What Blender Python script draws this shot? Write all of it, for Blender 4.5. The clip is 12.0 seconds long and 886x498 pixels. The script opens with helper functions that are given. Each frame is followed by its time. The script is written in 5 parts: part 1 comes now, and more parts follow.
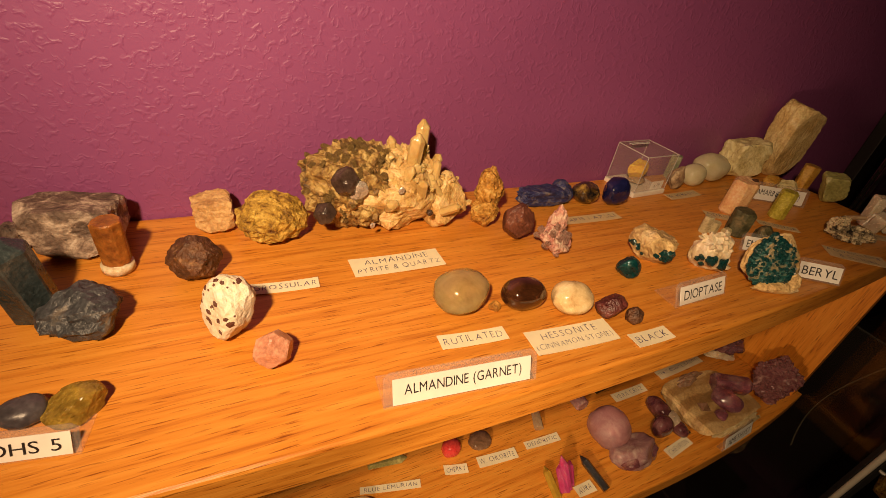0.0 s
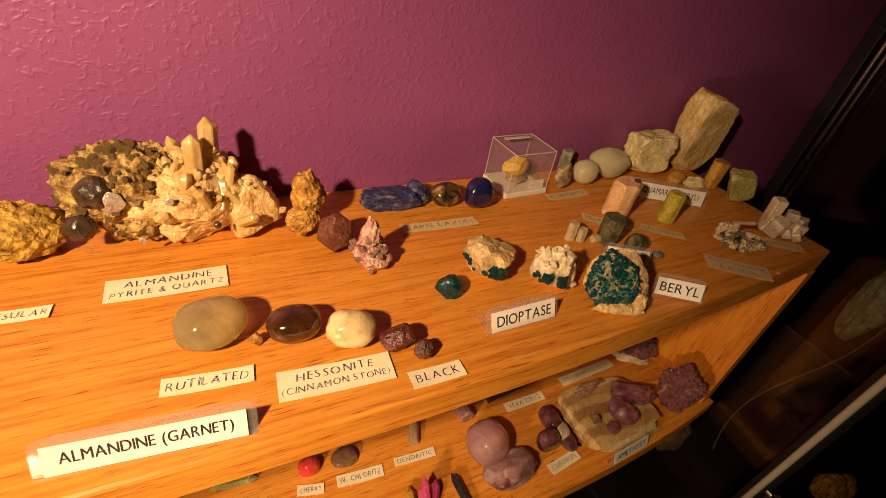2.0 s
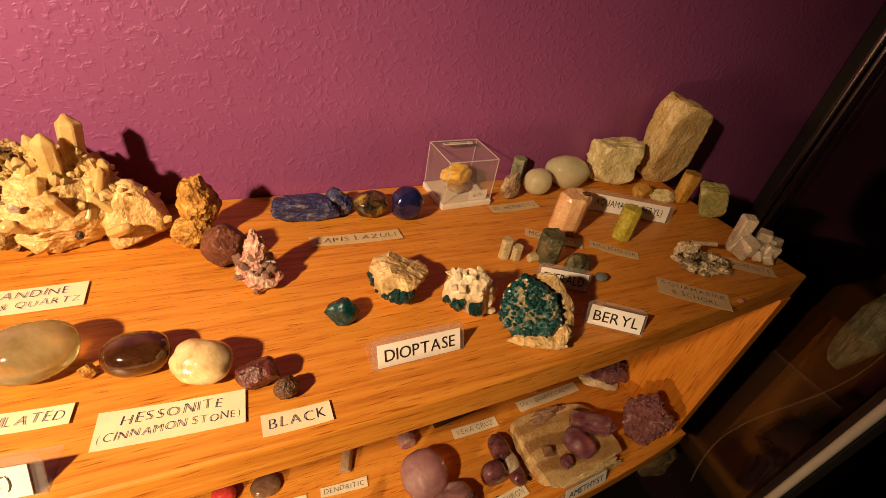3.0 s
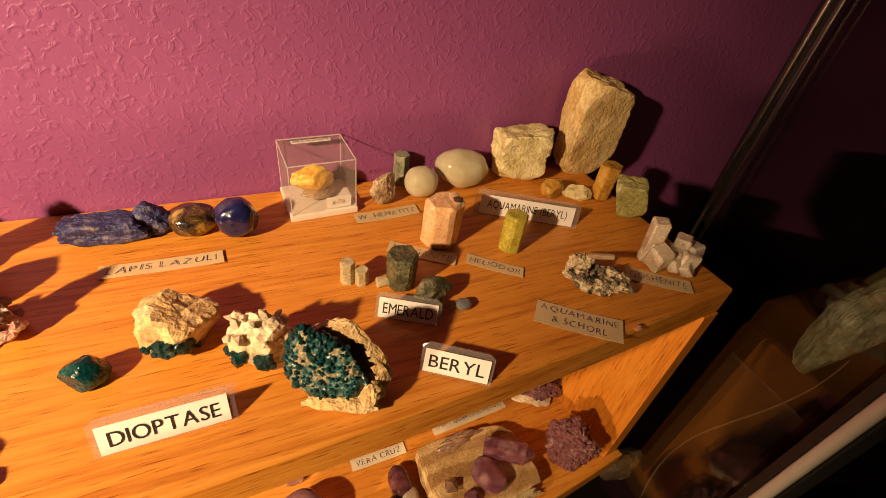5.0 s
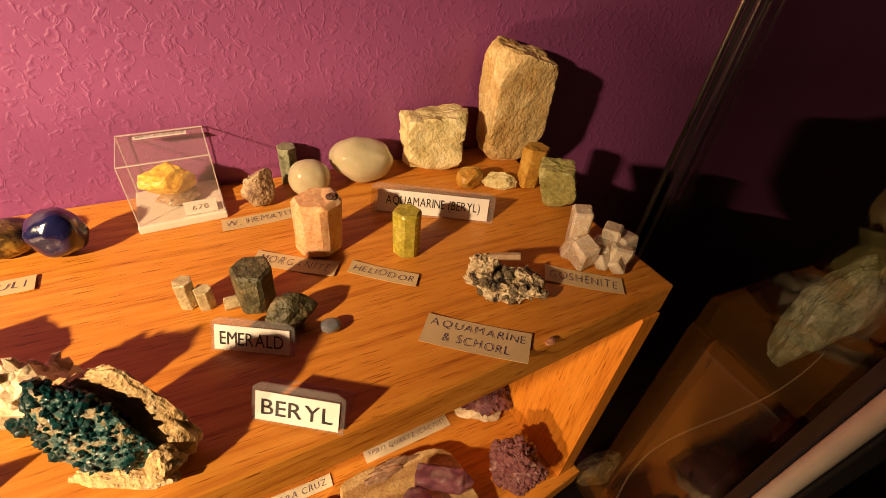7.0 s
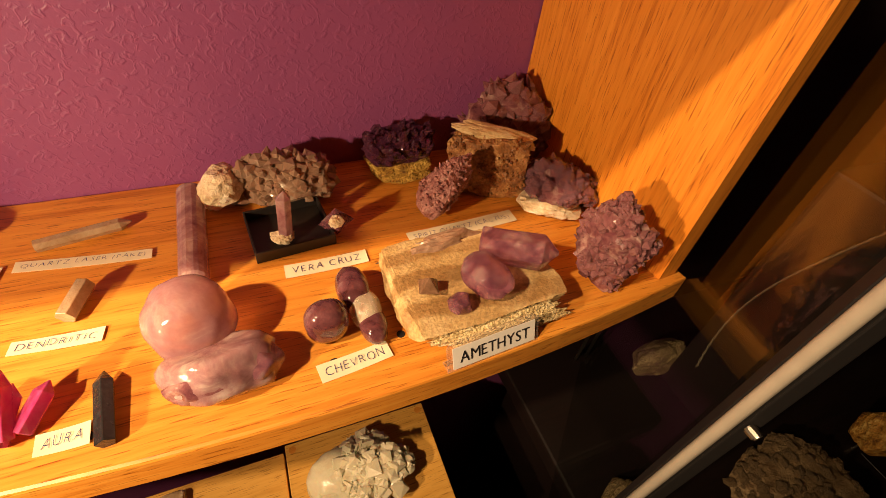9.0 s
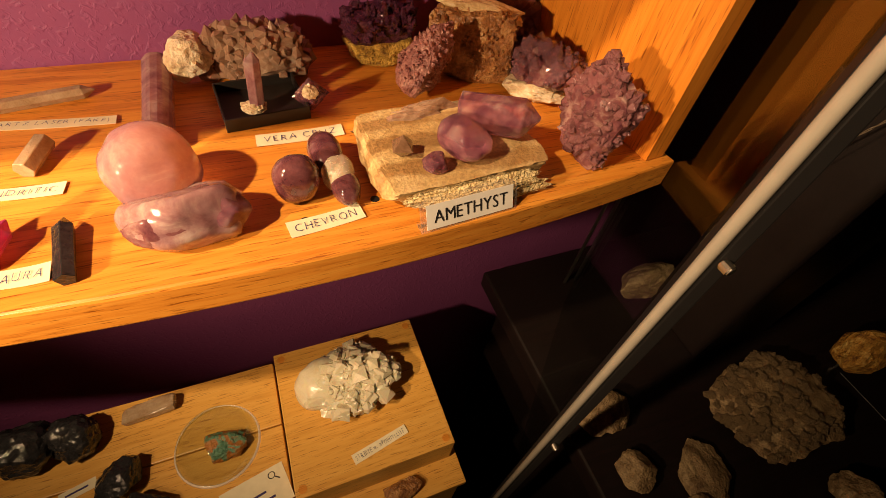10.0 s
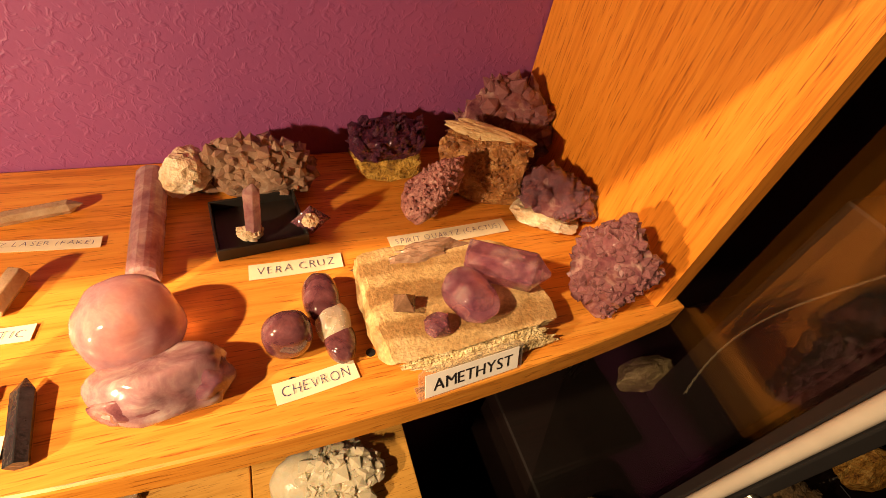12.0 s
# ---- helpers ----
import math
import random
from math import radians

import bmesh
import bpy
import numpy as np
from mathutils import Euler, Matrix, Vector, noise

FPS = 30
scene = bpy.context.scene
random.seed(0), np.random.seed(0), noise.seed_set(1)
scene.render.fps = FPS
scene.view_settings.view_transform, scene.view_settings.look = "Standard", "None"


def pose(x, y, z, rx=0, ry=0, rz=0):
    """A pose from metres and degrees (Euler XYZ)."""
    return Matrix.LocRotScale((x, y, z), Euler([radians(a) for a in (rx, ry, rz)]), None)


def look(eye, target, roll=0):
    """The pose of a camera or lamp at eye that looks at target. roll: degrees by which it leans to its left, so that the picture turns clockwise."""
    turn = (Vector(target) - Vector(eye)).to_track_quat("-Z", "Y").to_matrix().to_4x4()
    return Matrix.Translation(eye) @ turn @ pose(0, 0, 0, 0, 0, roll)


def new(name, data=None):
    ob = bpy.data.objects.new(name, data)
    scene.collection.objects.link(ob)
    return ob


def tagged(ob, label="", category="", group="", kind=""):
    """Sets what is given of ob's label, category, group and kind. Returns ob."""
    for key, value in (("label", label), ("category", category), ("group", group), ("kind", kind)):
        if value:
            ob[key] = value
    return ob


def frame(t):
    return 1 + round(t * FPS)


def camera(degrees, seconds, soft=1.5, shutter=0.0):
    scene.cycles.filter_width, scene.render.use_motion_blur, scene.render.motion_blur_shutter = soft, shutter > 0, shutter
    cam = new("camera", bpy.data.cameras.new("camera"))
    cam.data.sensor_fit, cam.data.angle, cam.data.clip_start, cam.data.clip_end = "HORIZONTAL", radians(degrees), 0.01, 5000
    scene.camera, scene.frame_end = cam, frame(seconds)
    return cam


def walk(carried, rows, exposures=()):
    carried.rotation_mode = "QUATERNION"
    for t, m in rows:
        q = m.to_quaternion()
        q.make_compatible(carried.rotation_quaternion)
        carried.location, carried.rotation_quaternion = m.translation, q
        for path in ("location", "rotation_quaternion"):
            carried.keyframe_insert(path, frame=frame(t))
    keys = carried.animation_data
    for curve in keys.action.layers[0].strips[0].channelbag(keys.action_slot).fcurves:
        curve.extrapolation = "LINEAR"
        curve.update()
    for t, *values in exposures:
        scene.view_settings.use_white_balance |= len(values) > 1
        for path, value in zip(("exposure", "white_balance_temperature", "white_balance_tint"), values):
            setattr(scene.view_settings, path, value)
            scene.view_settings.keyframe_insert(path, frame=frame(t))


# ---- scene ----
cam = camera(88.84, 12.0, 0.8)
PATH = [
    (0.00, pose(-0.0800, -0.3537, 0.2055, 55.63, -8.15, -24.79)),
    (0.50, pose(-0.0475, -0.3490, 0.2098, 55.49, -8.04, -23.62)),
    (1.00, pose(0.0025, -0.3672, 0.2157, 54.39, -7.97, -24.02)),
    (1.50, pose(0.0408, -0.3757, 0.2246, 53.85, -8.35, -23.99)),
    (2.00, pose(0.0746, -0.3677, 0.2250, 52.84, -8.41, -24.68)),
    (2.50, pose(0.1217, -0.3618, 0.2212, 53.51, -8.80, -24.54)),
    (3.00, pose(0.1619, -0.3633, 0.2210, 52.92, -8.62, -22.62)),
    (5.00, pose(0.3024, -0.3446, 0.2199, 50.40, -6.87, -22.83)),
    (5.50, pose(0.3486, -0.3259, 0.2216, 47.49, -6.61, -24.21)),
    (6.00, pose(0.3781, -0.3166, 0.2273, 45.77, -6.18, -23.59)),
    (6.50, pose(0.3918, -0.3087, 0.2251, 46.71, -6.61, -24.27)),
    (7.00, pose(0.3909, -0.3323, 0.1942, 50.36, -4.88, -25.35)),
    (7.50, pose(0.3731, -0.3604, 0.1187, 47.90, -4.23, -24.88)),
    (7.70, pose(0.3732, -0.3610, 0.0954, 47.84, -4.15, -25.45)),
    (9.30, pose(0.3500, -0.3607, -0.0362, 44.99, -5.85, -20.06)),
    (9.50, pose(0.3464, -0.3634, -0.0471, 45.07, -6.25, -19.80)),
    (10.00, pose(0.3622, -0.4026, -0.0636, 39.96, -5.94, -20.80)),
    (10.50, pose(0.3549, -0.4086, -0.0481, 42.03, -6.00, -21.95)),
    (11.00, pose(0.3637, -0.3759, -0.0503, 42.81, -6.80, -18.51)),
    (11.50, pose(0.3747, -0.3545, -0.0427, 44.28, -7.94, -17.90)),
    (12.00, pose(0.3748, -0.3346, -0.0272, 43.66, -9.01, -18.92)),
]
walk(cam, PATH, [(0.0, -0.45), (1.0, -0.38), (2.0, -0.12), (3.0, 0.15), (5.0, 0.82), (6.5, 1.22), (7.7, 1.15), (9.3, 1.6), (10.0, 1.55), (10.6, 2.12), (11.4, 2.02), (12.0, 1.87)])

# ---- light ----
world = bpy.data.worlds.new("room_dark")
world.use_nodes = True
world.node_tree.nodes["Background"].inputs[0].default_value = (0.55, 0.42, 0.32, 1)
world.node_tree.nodes["Background"].inputs[1].default_value = 0.002
scene.world = world


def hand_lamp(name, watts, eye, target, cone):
    """A fixed warm spot at one place of the single lamp carried to the viewer's left."""
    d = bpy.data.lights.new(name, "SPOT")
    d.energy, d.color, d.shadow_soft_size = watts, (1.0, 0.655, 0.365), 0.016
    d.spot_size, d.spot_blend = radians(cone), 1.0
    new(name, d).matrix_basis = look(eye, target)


# One carried lamp is stood in for by two fixed ones, both always on.
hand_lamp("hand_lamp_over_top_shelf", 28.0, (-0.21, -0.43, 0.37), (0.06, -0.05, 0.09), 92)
# Added second lamp, where the carried one ends up, to brighten the lower shelf.
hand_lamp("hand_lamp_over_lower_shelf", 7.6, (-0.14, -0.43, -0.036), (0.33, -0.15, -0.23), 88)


# ---- materials ----
def node_mat(name):
    m = bpy.data.materials.new(name)
    m.use_nodes = True
    return m, m.node_tree.nodes, m.node_tree.links, m.node_tree.nodes["Principled BSDF"]


def ramp(nodes, stops):
    r = nodes.new("ShaderNodeValToRGB")
    r.color_ramp.elements[0].position, r.color_ramp.elements[0].color = stops[0][0], (*stops[0][1], 1)
    r.color_ramp.elements[1].position, r.color_ramp.elements[1].color = stops[-1][0], (*stops[-1][1], 1)
    for p, c in stops[1:-1]:
        e = r.color_ramp.elements.new(p)
        e.color = (*c, 1)
    return r


def stone_mat(name, stops, scale=60, rough=0.6, bump=0.3, fine=420, sss=0.0, trans=0.0, coat=0.0, metal=0.0, detail=6, distort=0.6):
    """Mottled mineral: two scales of noise for colour, fine relief on top."""
    m, n, l, b = node_mat(name)
    co = n.new("ShaderNodeTexCoord")
    big = n.new("ShaderNodeTexNoise")
    big.inputs["Scale"].default_value, big.inputs["Detail"].default_value = scale, detail
    big.inputs["Roughness"].default_value, big.inputs["Distortion"].default_value = 0.65, distort
    l.new(co.outputs["Object"], big.inputs["Vector"])
    r = ramp(n, stops)
    l.new(big.outputs["Fac"], r.inputs["Fac"])
    tiny = n.new("ShaderNodeTexNoise")
    tiny.inputs["Scale"].default_value, tiny.inputs["Detail"].default_value = fine, 4
    l.new(co.outputs["Object"], tiny.inputs["Vector"])
    mix = n.new("ShaderNodeMix")
    mix.data_type, mix.blend_type = "RGBA", "OVERLAY"
    mix.inputs[0].default_value = 0.12 if trans or coat else 0.6
    l.new(r.outputs["Color"], mix.inputs[6])
    l.new(tiny.outputs["Fac"], mix.inputs[7])
    l.new(mix.outputs[2], b.inputs["Base Color"])
    rr = n.new("ShaderNodeMapRange")
    rr.inputs[3].default_value, rr.inputs[4].default_value = rough * 0.6, min(rough * 1.4, 1)
    l.new(tiny.outputs["Fac"], rr.inputs[0])
    l.new(rr.outputs[0], b.inputs["Roughness"])
    if bump:
        bp = n.new("ShaderNodeBump")
        bp.inputs["Strength"].default_value, bp.inputs["Distance"].default_value = min(bump * 1.25, 1), 0.0022
        l.new(tiny.outputs["Fac"], bp.inputs["Height"])
        l.new(bp.outputs["Normal"], b.inputs["Normal"])
    b.inputs["Subsurface Weight"].default_value = sss
    b.inputs["Subsurface Radius"].default_value = (1.0, 0.7, 0.5)
    b.inputs["Subsurface Scale"].default_value = 0.006
    b.inputs["Transmission Weight"].default_value = trans
    b.inputs["Coat Weight"].default_value = coat
    b.inputs["Coat Roughness"].default_value = 0.04
    b.inputs["Metallic"].default_value = metal
    return m


def banded(m, scale, dark, amount):
    """Lays wavy bands of a darker tone over a stone's colour."""
    n, l = m.node_tree.nodes, m.node_tree.links
    b = n["Principled BSDF"]
    src = b.inputs["Base Color"].links[0].from_socket
    co, wv = n.new("ShaderNodeTexCoord"), n.new("ShaderNodeTexWave")
    wv.bands_direction = "Y"
    wv.inputs["Scale"].default_value, wv.inputs["Distortion"].default_value = scale, 5.0
    wv.inputs["Detail"].default_value, wv.inputs["Detail Scale"].default_value = 3, 1.2
    l.new(co.outputs["Object"], wv.inputs["Vector"])
    r = ramp(n, [(0.35, dark), (0.7, (1, 1, 1))])
    l.new(wv.outputs["Fac"], r.inputs["Fac"])
    mix = n.new("ShaderNodeMix")
    mix.data_type, mix.blend_type = "RGBA", "MULTIPLY"
    mix.inputs[0].default_value = amount
    l.new(src, mix.inputs[6])
    l.new(r.outputs["Color"], mix.inputs[7])
    l.new(mix.outputs[2], b.inputs["Base Color"])
    return m


def wood_mat(name, light, mid, dark, rough=0.38, turn=0.0, vertical=False):
    """Varnished oak: long grain along x, pores, broad tone changes."""
    m, n, l, b = node_mat(name)
    co = n.new("ShaderNodeTexCoord")
    mp = n.new("ShaderNodeMapping")
    mp.inputs["Rotation"].default_value = (0, 0, turn)
    mp.inputs["Scale"].default_value = (95, 95, 4.5) if vertical else (4.5, 95, 95)
    l.new(co.outputs["Object"], mp.inputs["Vector"])
    g = n.new("ShaderNodeTexNoise")
    g.inputs["Scale"].default_value, g.inputs["Detail"].default_value, g.inputs["Distortion"].default_value = 2.2, 6, 0.35
    g.inputs["Roughness"].default_value = 0.62
    l.new(mp.outputs["Vector"], g.inputs["Vector"])
    r = ramp(n, [(0.28, dark), (0.47, mid), (0.7, light)])
    l.new(g.outputs["Fac"], r.inputs["Fac"])
    mp2 = n.new("ShaderNodeMapping")
    mp2.inputs["Rotation"].default_value = (0, 0, turn)
    mp2.inputs["Scale"].default_value = (900, 900, 52) if vertical else (52, 900, 900)
    l.new(co.outputs["Object"], mp2.inputs["Vector"])
    p = n.new("ShaderNodeTexNoise")
    p.inputs["Scale"].default_value, p.inputs["Detail"].default_value = 1.0, 3
    l.new(mp2.outputs["Vector"], p.inputs["Vector"])
    pr = ramp(n, [(0.30, (0.46, 0.36, 0.28)), (0.42, (1, 1, 1))])
    l.new(p.outputs["Fac"], pr.inputs["Fac"])
    mix = n.new("ShaderNodeMix")
    mix.data_type, mix.blend_type = "RGBA", "MULTIPLY"
    mix.inputs[0].default_value = 1.0
    l.new(r.outputs["Color"], mix.inputs[6])
    l.new(pr.outputs["Color"], mix.inputs[7])
    l.new(mix.outputs[2], b.inputs["Base Color"])
    smear = n.new("ShaderNodeTexNoise")
    smear.inputs["Scale"].default_value, smear.inputs["Detail"].default_value = 9, 4
    l.new(co.outputs["Object"], smear.inputs["Vector"])
    rr = n.new("ShaderNodeMapRange")
    rr.inputs[3].default_value, rr.inputs[4].default_value = rough - 0.1, rough + 0.16
    l.new(smear.outputs["Fac"], rr.inputs[0])
    l.new(rr.outputs[0], b.inputs["Roughness"])
    bp = n.new("ShaderNodeBump")
    bp.inputs["Strength"].default_value, bp.inputs["Distance"].default_value = 0.18, 0.0006
    l.new(p.outputs["Fac"], bp.inputs["Height"])
    l.new(bp.outputs["Normal"], b.inputs["Normal"])
    return m


def plaster_mat(name, colour, colour2):
    """Painted textured wallpaper: raised blobs a few millimetres across."""
    m, n, l, b = node_mat(name)
    co = n.new("ShaderNodeTexCoord")
    v = n.new("ShaderNodeTexNoise")
    v.inputs["Scale"].default_value, v.inputs["Detail"].default_value, v.inputs["Distortion"].default_value = 165, 2.5, 0.8
    l.new(co.outputs["Object"], v.inputs["Vector"])
    vr = n.new("ShaderNodeMapRange")
    vr.interpolation_type = "SMOOTHSTEP"
    vr.inputs[1].default_value, vr.inputs[2].default_value = 0.48, 0.72
    l.new(v.outputs["Fac"], vr.inputs[0])
    w = n.new("ShaderNodeTexNoise")
    w.inputs["Scale"].default_value, w.inputs["Detail"].default_value = 420, 3
    l.new(co.outputs["Object"], w.inputs["Vector"])
    add = n.new("ShaderNodeMath")
    add.operation = "MULTIPLY_ADD"
    add.inputs[1].default_value = 0.16
    l.new(w.outputs["Fac"], add.inputs[0])
    l.new(vr.outputs[0], add.inputs[2])
    bp = n.new("ShaderNodeBump")
    bp.inputs["Strength"].default_value, bp.inputs["Distance"].default_value = 0.29, 0.0015
    l.new(add.outputs[0], bp.inputs["Height"])
    l.new(bp.outputs["Normal"], b.inputs["Normal"])
    t = n.new("ShaderNodeTexNoise")
    t.inputs["Scale"].default_value, t.inputs["Detail"].default_value = 7, 5
    l.new(co.outputs["Object"], t.inputs["Vector"])
    r = ramp(n, [(0.3, colour), (0.7, colour2)])
    l.new(t.outputs["Fac"], r.inputs["Fac"])
    l.new(r.outputs["Color"], b.inputs["Base Color"])
    b.inputs["Roughness"].default_value = 0.48
    return m


def plain_mat(name, colour, rough=0.5, metal=0.0, spot=0.0):
    m, n, l, b = node_mat(name)
    co = n.new("ShaderNodeTexCoord")
    t = n.new("ShaderNodeTexNoise")
    t.inputs["Scale"].default_value, t.inputs["Detail"].default_value = 90, 6
    l.new(co.outputs["Object"], t.inputs["Vector"])
    lo = tuple(c * (0.9 - spot) for c in colour)
    r = ramp(n, [(0.3, lo), (0.65, colour)])
    l.new(t.outputs["Fac"], r.inputs["Fac"])
    l.new(r.outputs["Color"], b.inputs["Base Color"])
    b.inputs["Roughness"].default_value, b.inputs["Metallic"].default_value = rough, metal
    return m


def glass_mat(name, colour=(1, 1, 1), rough=0.02, ior=1.45, haze=0.0):
    """Thin clear sheet: lets the view through and mirrors more at a slant."""
    m, n, l, b = node_mat(name)
    n.remove(b)
    clear, shine, mix, lw = n.new("ShaderNodeBsdfTransparent"), n.new("ShaderNodeBsdfGlossy"), n.new("ShaderNodeMixShader"), n.new("ShaderNodeLayerWeight")
    clear.inputs[0].default_value = (*colour, 1)
    shine.inputs["Roughness"].default_value = rough
    lw.inputs[0].default_value = 0.22
    gloss = n.new("ShaderNodeMath")
    gloss.operation = "MULTIPLY_ADD"
    gloss.inputs[1].default_value, gloss.inputs[2].default_value = 0.22, (ior - 1) ** 2 / (ior + 1) ** 2
    l.new(lw.outputs["Facing"], gloss.inputs[0])
    l.new(gloss.outputs[0], mix.inputs[0])
    l.new(clear.outputs[0], mix.inputs[1])
    l.new(shine.outputs[0], mix.inputs[2])
    last = mix
    if haze:
        veil, mix2 = n.new("ShaderNodeBsdfDiffuse"), n.new("ShaderNodeMixShader")
        veil.inputs[0].default_value = (0.8, 0.78, 0.74, 1)
        mix2.inputs[0].default_value = haze
        l.new(mix.outputs[0], mix2.inputs[1])
        l.new(veil.outputs[0], mix2.inputs[2])
        last = mix2
    l.new(last.outputs[0], n["Material Output"].inputs["Surface"])
    return m


OAK = wood_mat("oak_top", (0.74, 0.33, 0.052), (0.63, 0.245, 0.030), (0.40, 0.125, 0.013), 0.34)
OAK_LOW = wood_mat("oak_lower", (0.78, 0.36, 0.055), (0.70, 0.275, 0.034), (0.48, 0.155, 0.014))
OAK_SIDE = wood_mat("oak_side", (0.74, 0.295, 0.036), (0.66, 0.235, 0.022), (0.47, 0.14, 0.012), vertical=True)
PINE = wood_mat("pale_plinth_wood", (0.76, 0.44, 0.10), (0.70, 0.38, 0.075), (0.6, 0.30, 0.05))
PURPLE = plaster_mat("purple_wallpaper", (0.25, 0.066, 0.195), (0.28, 0.076, 0.215))
DARK = plain_mat("dark_carpet", (0.035, 0.022, 0.018), 0.9, spot=0.4)
# Near-black so the unlit corner reads dark; the shade is in the colour.
SHADE_WOOD = wood_mat("near_black_shade_wood", (0.012, 0.005, 0.004), (0.009, 0.004, 0.003), (0.006, 0.003, 0.002), 0.5)
PAPER = plain_mat("yellowed_paper", (0.84, 0.77, 0.54), 0.8)
KRAFT = plain_mat("tan_paper", (0.62, 0.47, 0.25), 0.8)
WHITE = plain_mat("white_card", (0.80, 0.78, 0.72), 0.7)
PLASTIC = plain_mat("white_plastic", (0.78, 0.74, 0.64), 0.35)
INK = plain_mat("blue_black_ink", (0.035, 0.025, 0.14), 0.6)
BLACKINK = plain_mat("black_print", (0.015, 0.013, 0.015), 0.5)
ACRYL = glass_mat("clear_acrylic", (0.95, 0.93, 0.90), 0.05, 1.45, 0.07)
MOULD = glass_mat("moulded_plastic_edge", (0.95, 0.93, 0.90), 0.1, 1.45, 0.45)
PANE = glass_mat("window_glass", (0.86, 0.9, 0.88), 0.0, 1.5)
CHROME = plain_mat("brushed_steel", (0.72, 0.68, 0.60), 0.28, 1.0)
EDGE = plain_mat("pale_painted_metal", (0.50, 0.46, 0.38), 0.3)
# Far darker than the purple wall, to cut light bounced onto the shelves.
LOW_BOUNCE = plain_mat("low_bounce_room_paint", (0.07, 0.03, 0.06), 0.8)
GASKET = plain_mat("black_rubber", (0.012, 0.011, 0.011), 0.55)
TRAY = plain_mat("black_tray_plastic", (0.018, 0.015, 0.013), 0.45)


# ---- mesh makers ----
def part(name, bm, material, parent=None, label="", smooth=False):
    me = bpy.data.meshes.new(name)
    bm.to_mesh(me)
    bm.free()
    if smooth:
        for p in me.polygons:
            p.use_smooth = True
    for mm in (material if isinstance(material, (list, tuple)) else [material]):
        me.materials.append(mm)
    ob = new(name, me)
    if parent:
        ob.parent = parent
    if label:
        tagged(ob, label)
    return ob


def from_lists(name, verts, faces, material, parent=None, label="", smooth=False):
    me = bpy.data.meshes.new(name)
    me.from_pydata(verts, [], faces)
    me.update()
    if smooth:
        for p in me.polygons:
            p.use_smooth = True
    me.materials.append(material)
    ob = new(name, me)
    if parent:
        ob.parent = parent
    if label:
        tagged(ob, label)
    return ob


def box_bm(x0, y0, z0, x1, y1, z1, bevel=0.0, seg=2):
    bm = bmesh.new()
    bmesh.ops.create_cube(bm, size=1)
    bmesh.ops.transform(bm, matrix=Matrix.Translation(((x0 + x1) / 2, (y0 + y1) / 2, (z0 + z1) / 2)) @ Matrix.Diagonal((x1 - x0, y1 - y0, z1 - z0, 1)), verts=bm.verts)
    if bevel:
        bmesh.ops.bevel(bm, geom=bm.edges[:], offset=bevel, segments=seg, affect="EDGES", profile=0.6)
    return bm


def outline_bm(points, z0, z1, bevel=0.0):
    """A board with the given outline, from z0 up to z1."""
    bm = bmesh.new()
    f = bm.faces.new([bm.verts.new((x, y, z0)) for x, y in points])
    up = bmesh.ops.extrude_face_region(bm, geom=[f])
    bmesh.ops.translate(bm, vec=(0, 0, z1 - z0), verts=[v for v in up["geom"] if isinstance(v, bmesh.types.BMVert)])
    bmesh.ops.recalc_face_normals(bm, faces=bm.faces[:])
    if bevel:
        rim = [e for e in bm.edges if abs(e.verts[0].co.z - e.verts[1].co.z) < 1e-6]
        bmesh.ops.bevel(bm, geom=rim, offset=bevel, segments=2, affect="EDGES", profile=0.5)
    return bm


def cyl_bm(r, z0, z1, seg=24, r2=None, bevel=0.0):
    bm = bmesh.new()
    bmesh.ops.create_cone(bm, cap_ends=True, segments=seg, radius1=r, radius2=r if r2 is None else r2, depth=z1 - z0, matrix=Matrix.Translation((0, 0, (z0 + z1) / 2)))
    if bevel:
        rim = [e for e in bm.edges if len(e.link_faces) == 2 and any(len(f.verts) > 4 for f in e.link_faces)]
        bmesh.ops.bevel(bm, geom=rim, offset=bevel, segments=2, affect="EDGES")
    return bm


def planes(kind, seed):
    """Cutting planes (normal, distance) that give a stone its faces."""
    rnd = random.Random(seed)
    if kind == "dodec":
        s = 0.7071
        return [(Vector(v), 0.82) for v in ((s, s, 0), (s, -s, 0), (-s, s, 0), (-s, -s, 0), (s, 0, s), (s, 0, -s), (-s, 0, s), (-s, 0, -s), (0, s, s), (0, s, -s), (0, -s, s), (0, -s, -s))]
    if kind == "octa":
        s = 0.577
        return [(Vector((a * s, b * s, c * s)), 0.58) for a in (-1, 1) for b in (-1, 1) for c in (-1, 1)]
    if kind == "block":
        out = [(Vector(v), 0.66) for v in ((1, 0, 0), (-1, 0, 0), (0, 1, 0), (0, -1, 0), (0, 0, 1))]
        return [((n + Vector((rnd.uniform(-.16, .16), rnd.uniform(-.16, .16), rnd.uniform(-.16, .16)))).normalized(), d * rnd.uniform(0.92, 1.05)) for n, d in out]
    out = []
    for _ in range(int(kind)):
        v = Vector((rnd.gauss(0, 1), rnd.gauss(0, 1), rnd.gauss(0, 0.8))).normalized()
        out.append((v, rnd.uniform(0.6, 0.88)))
    return out


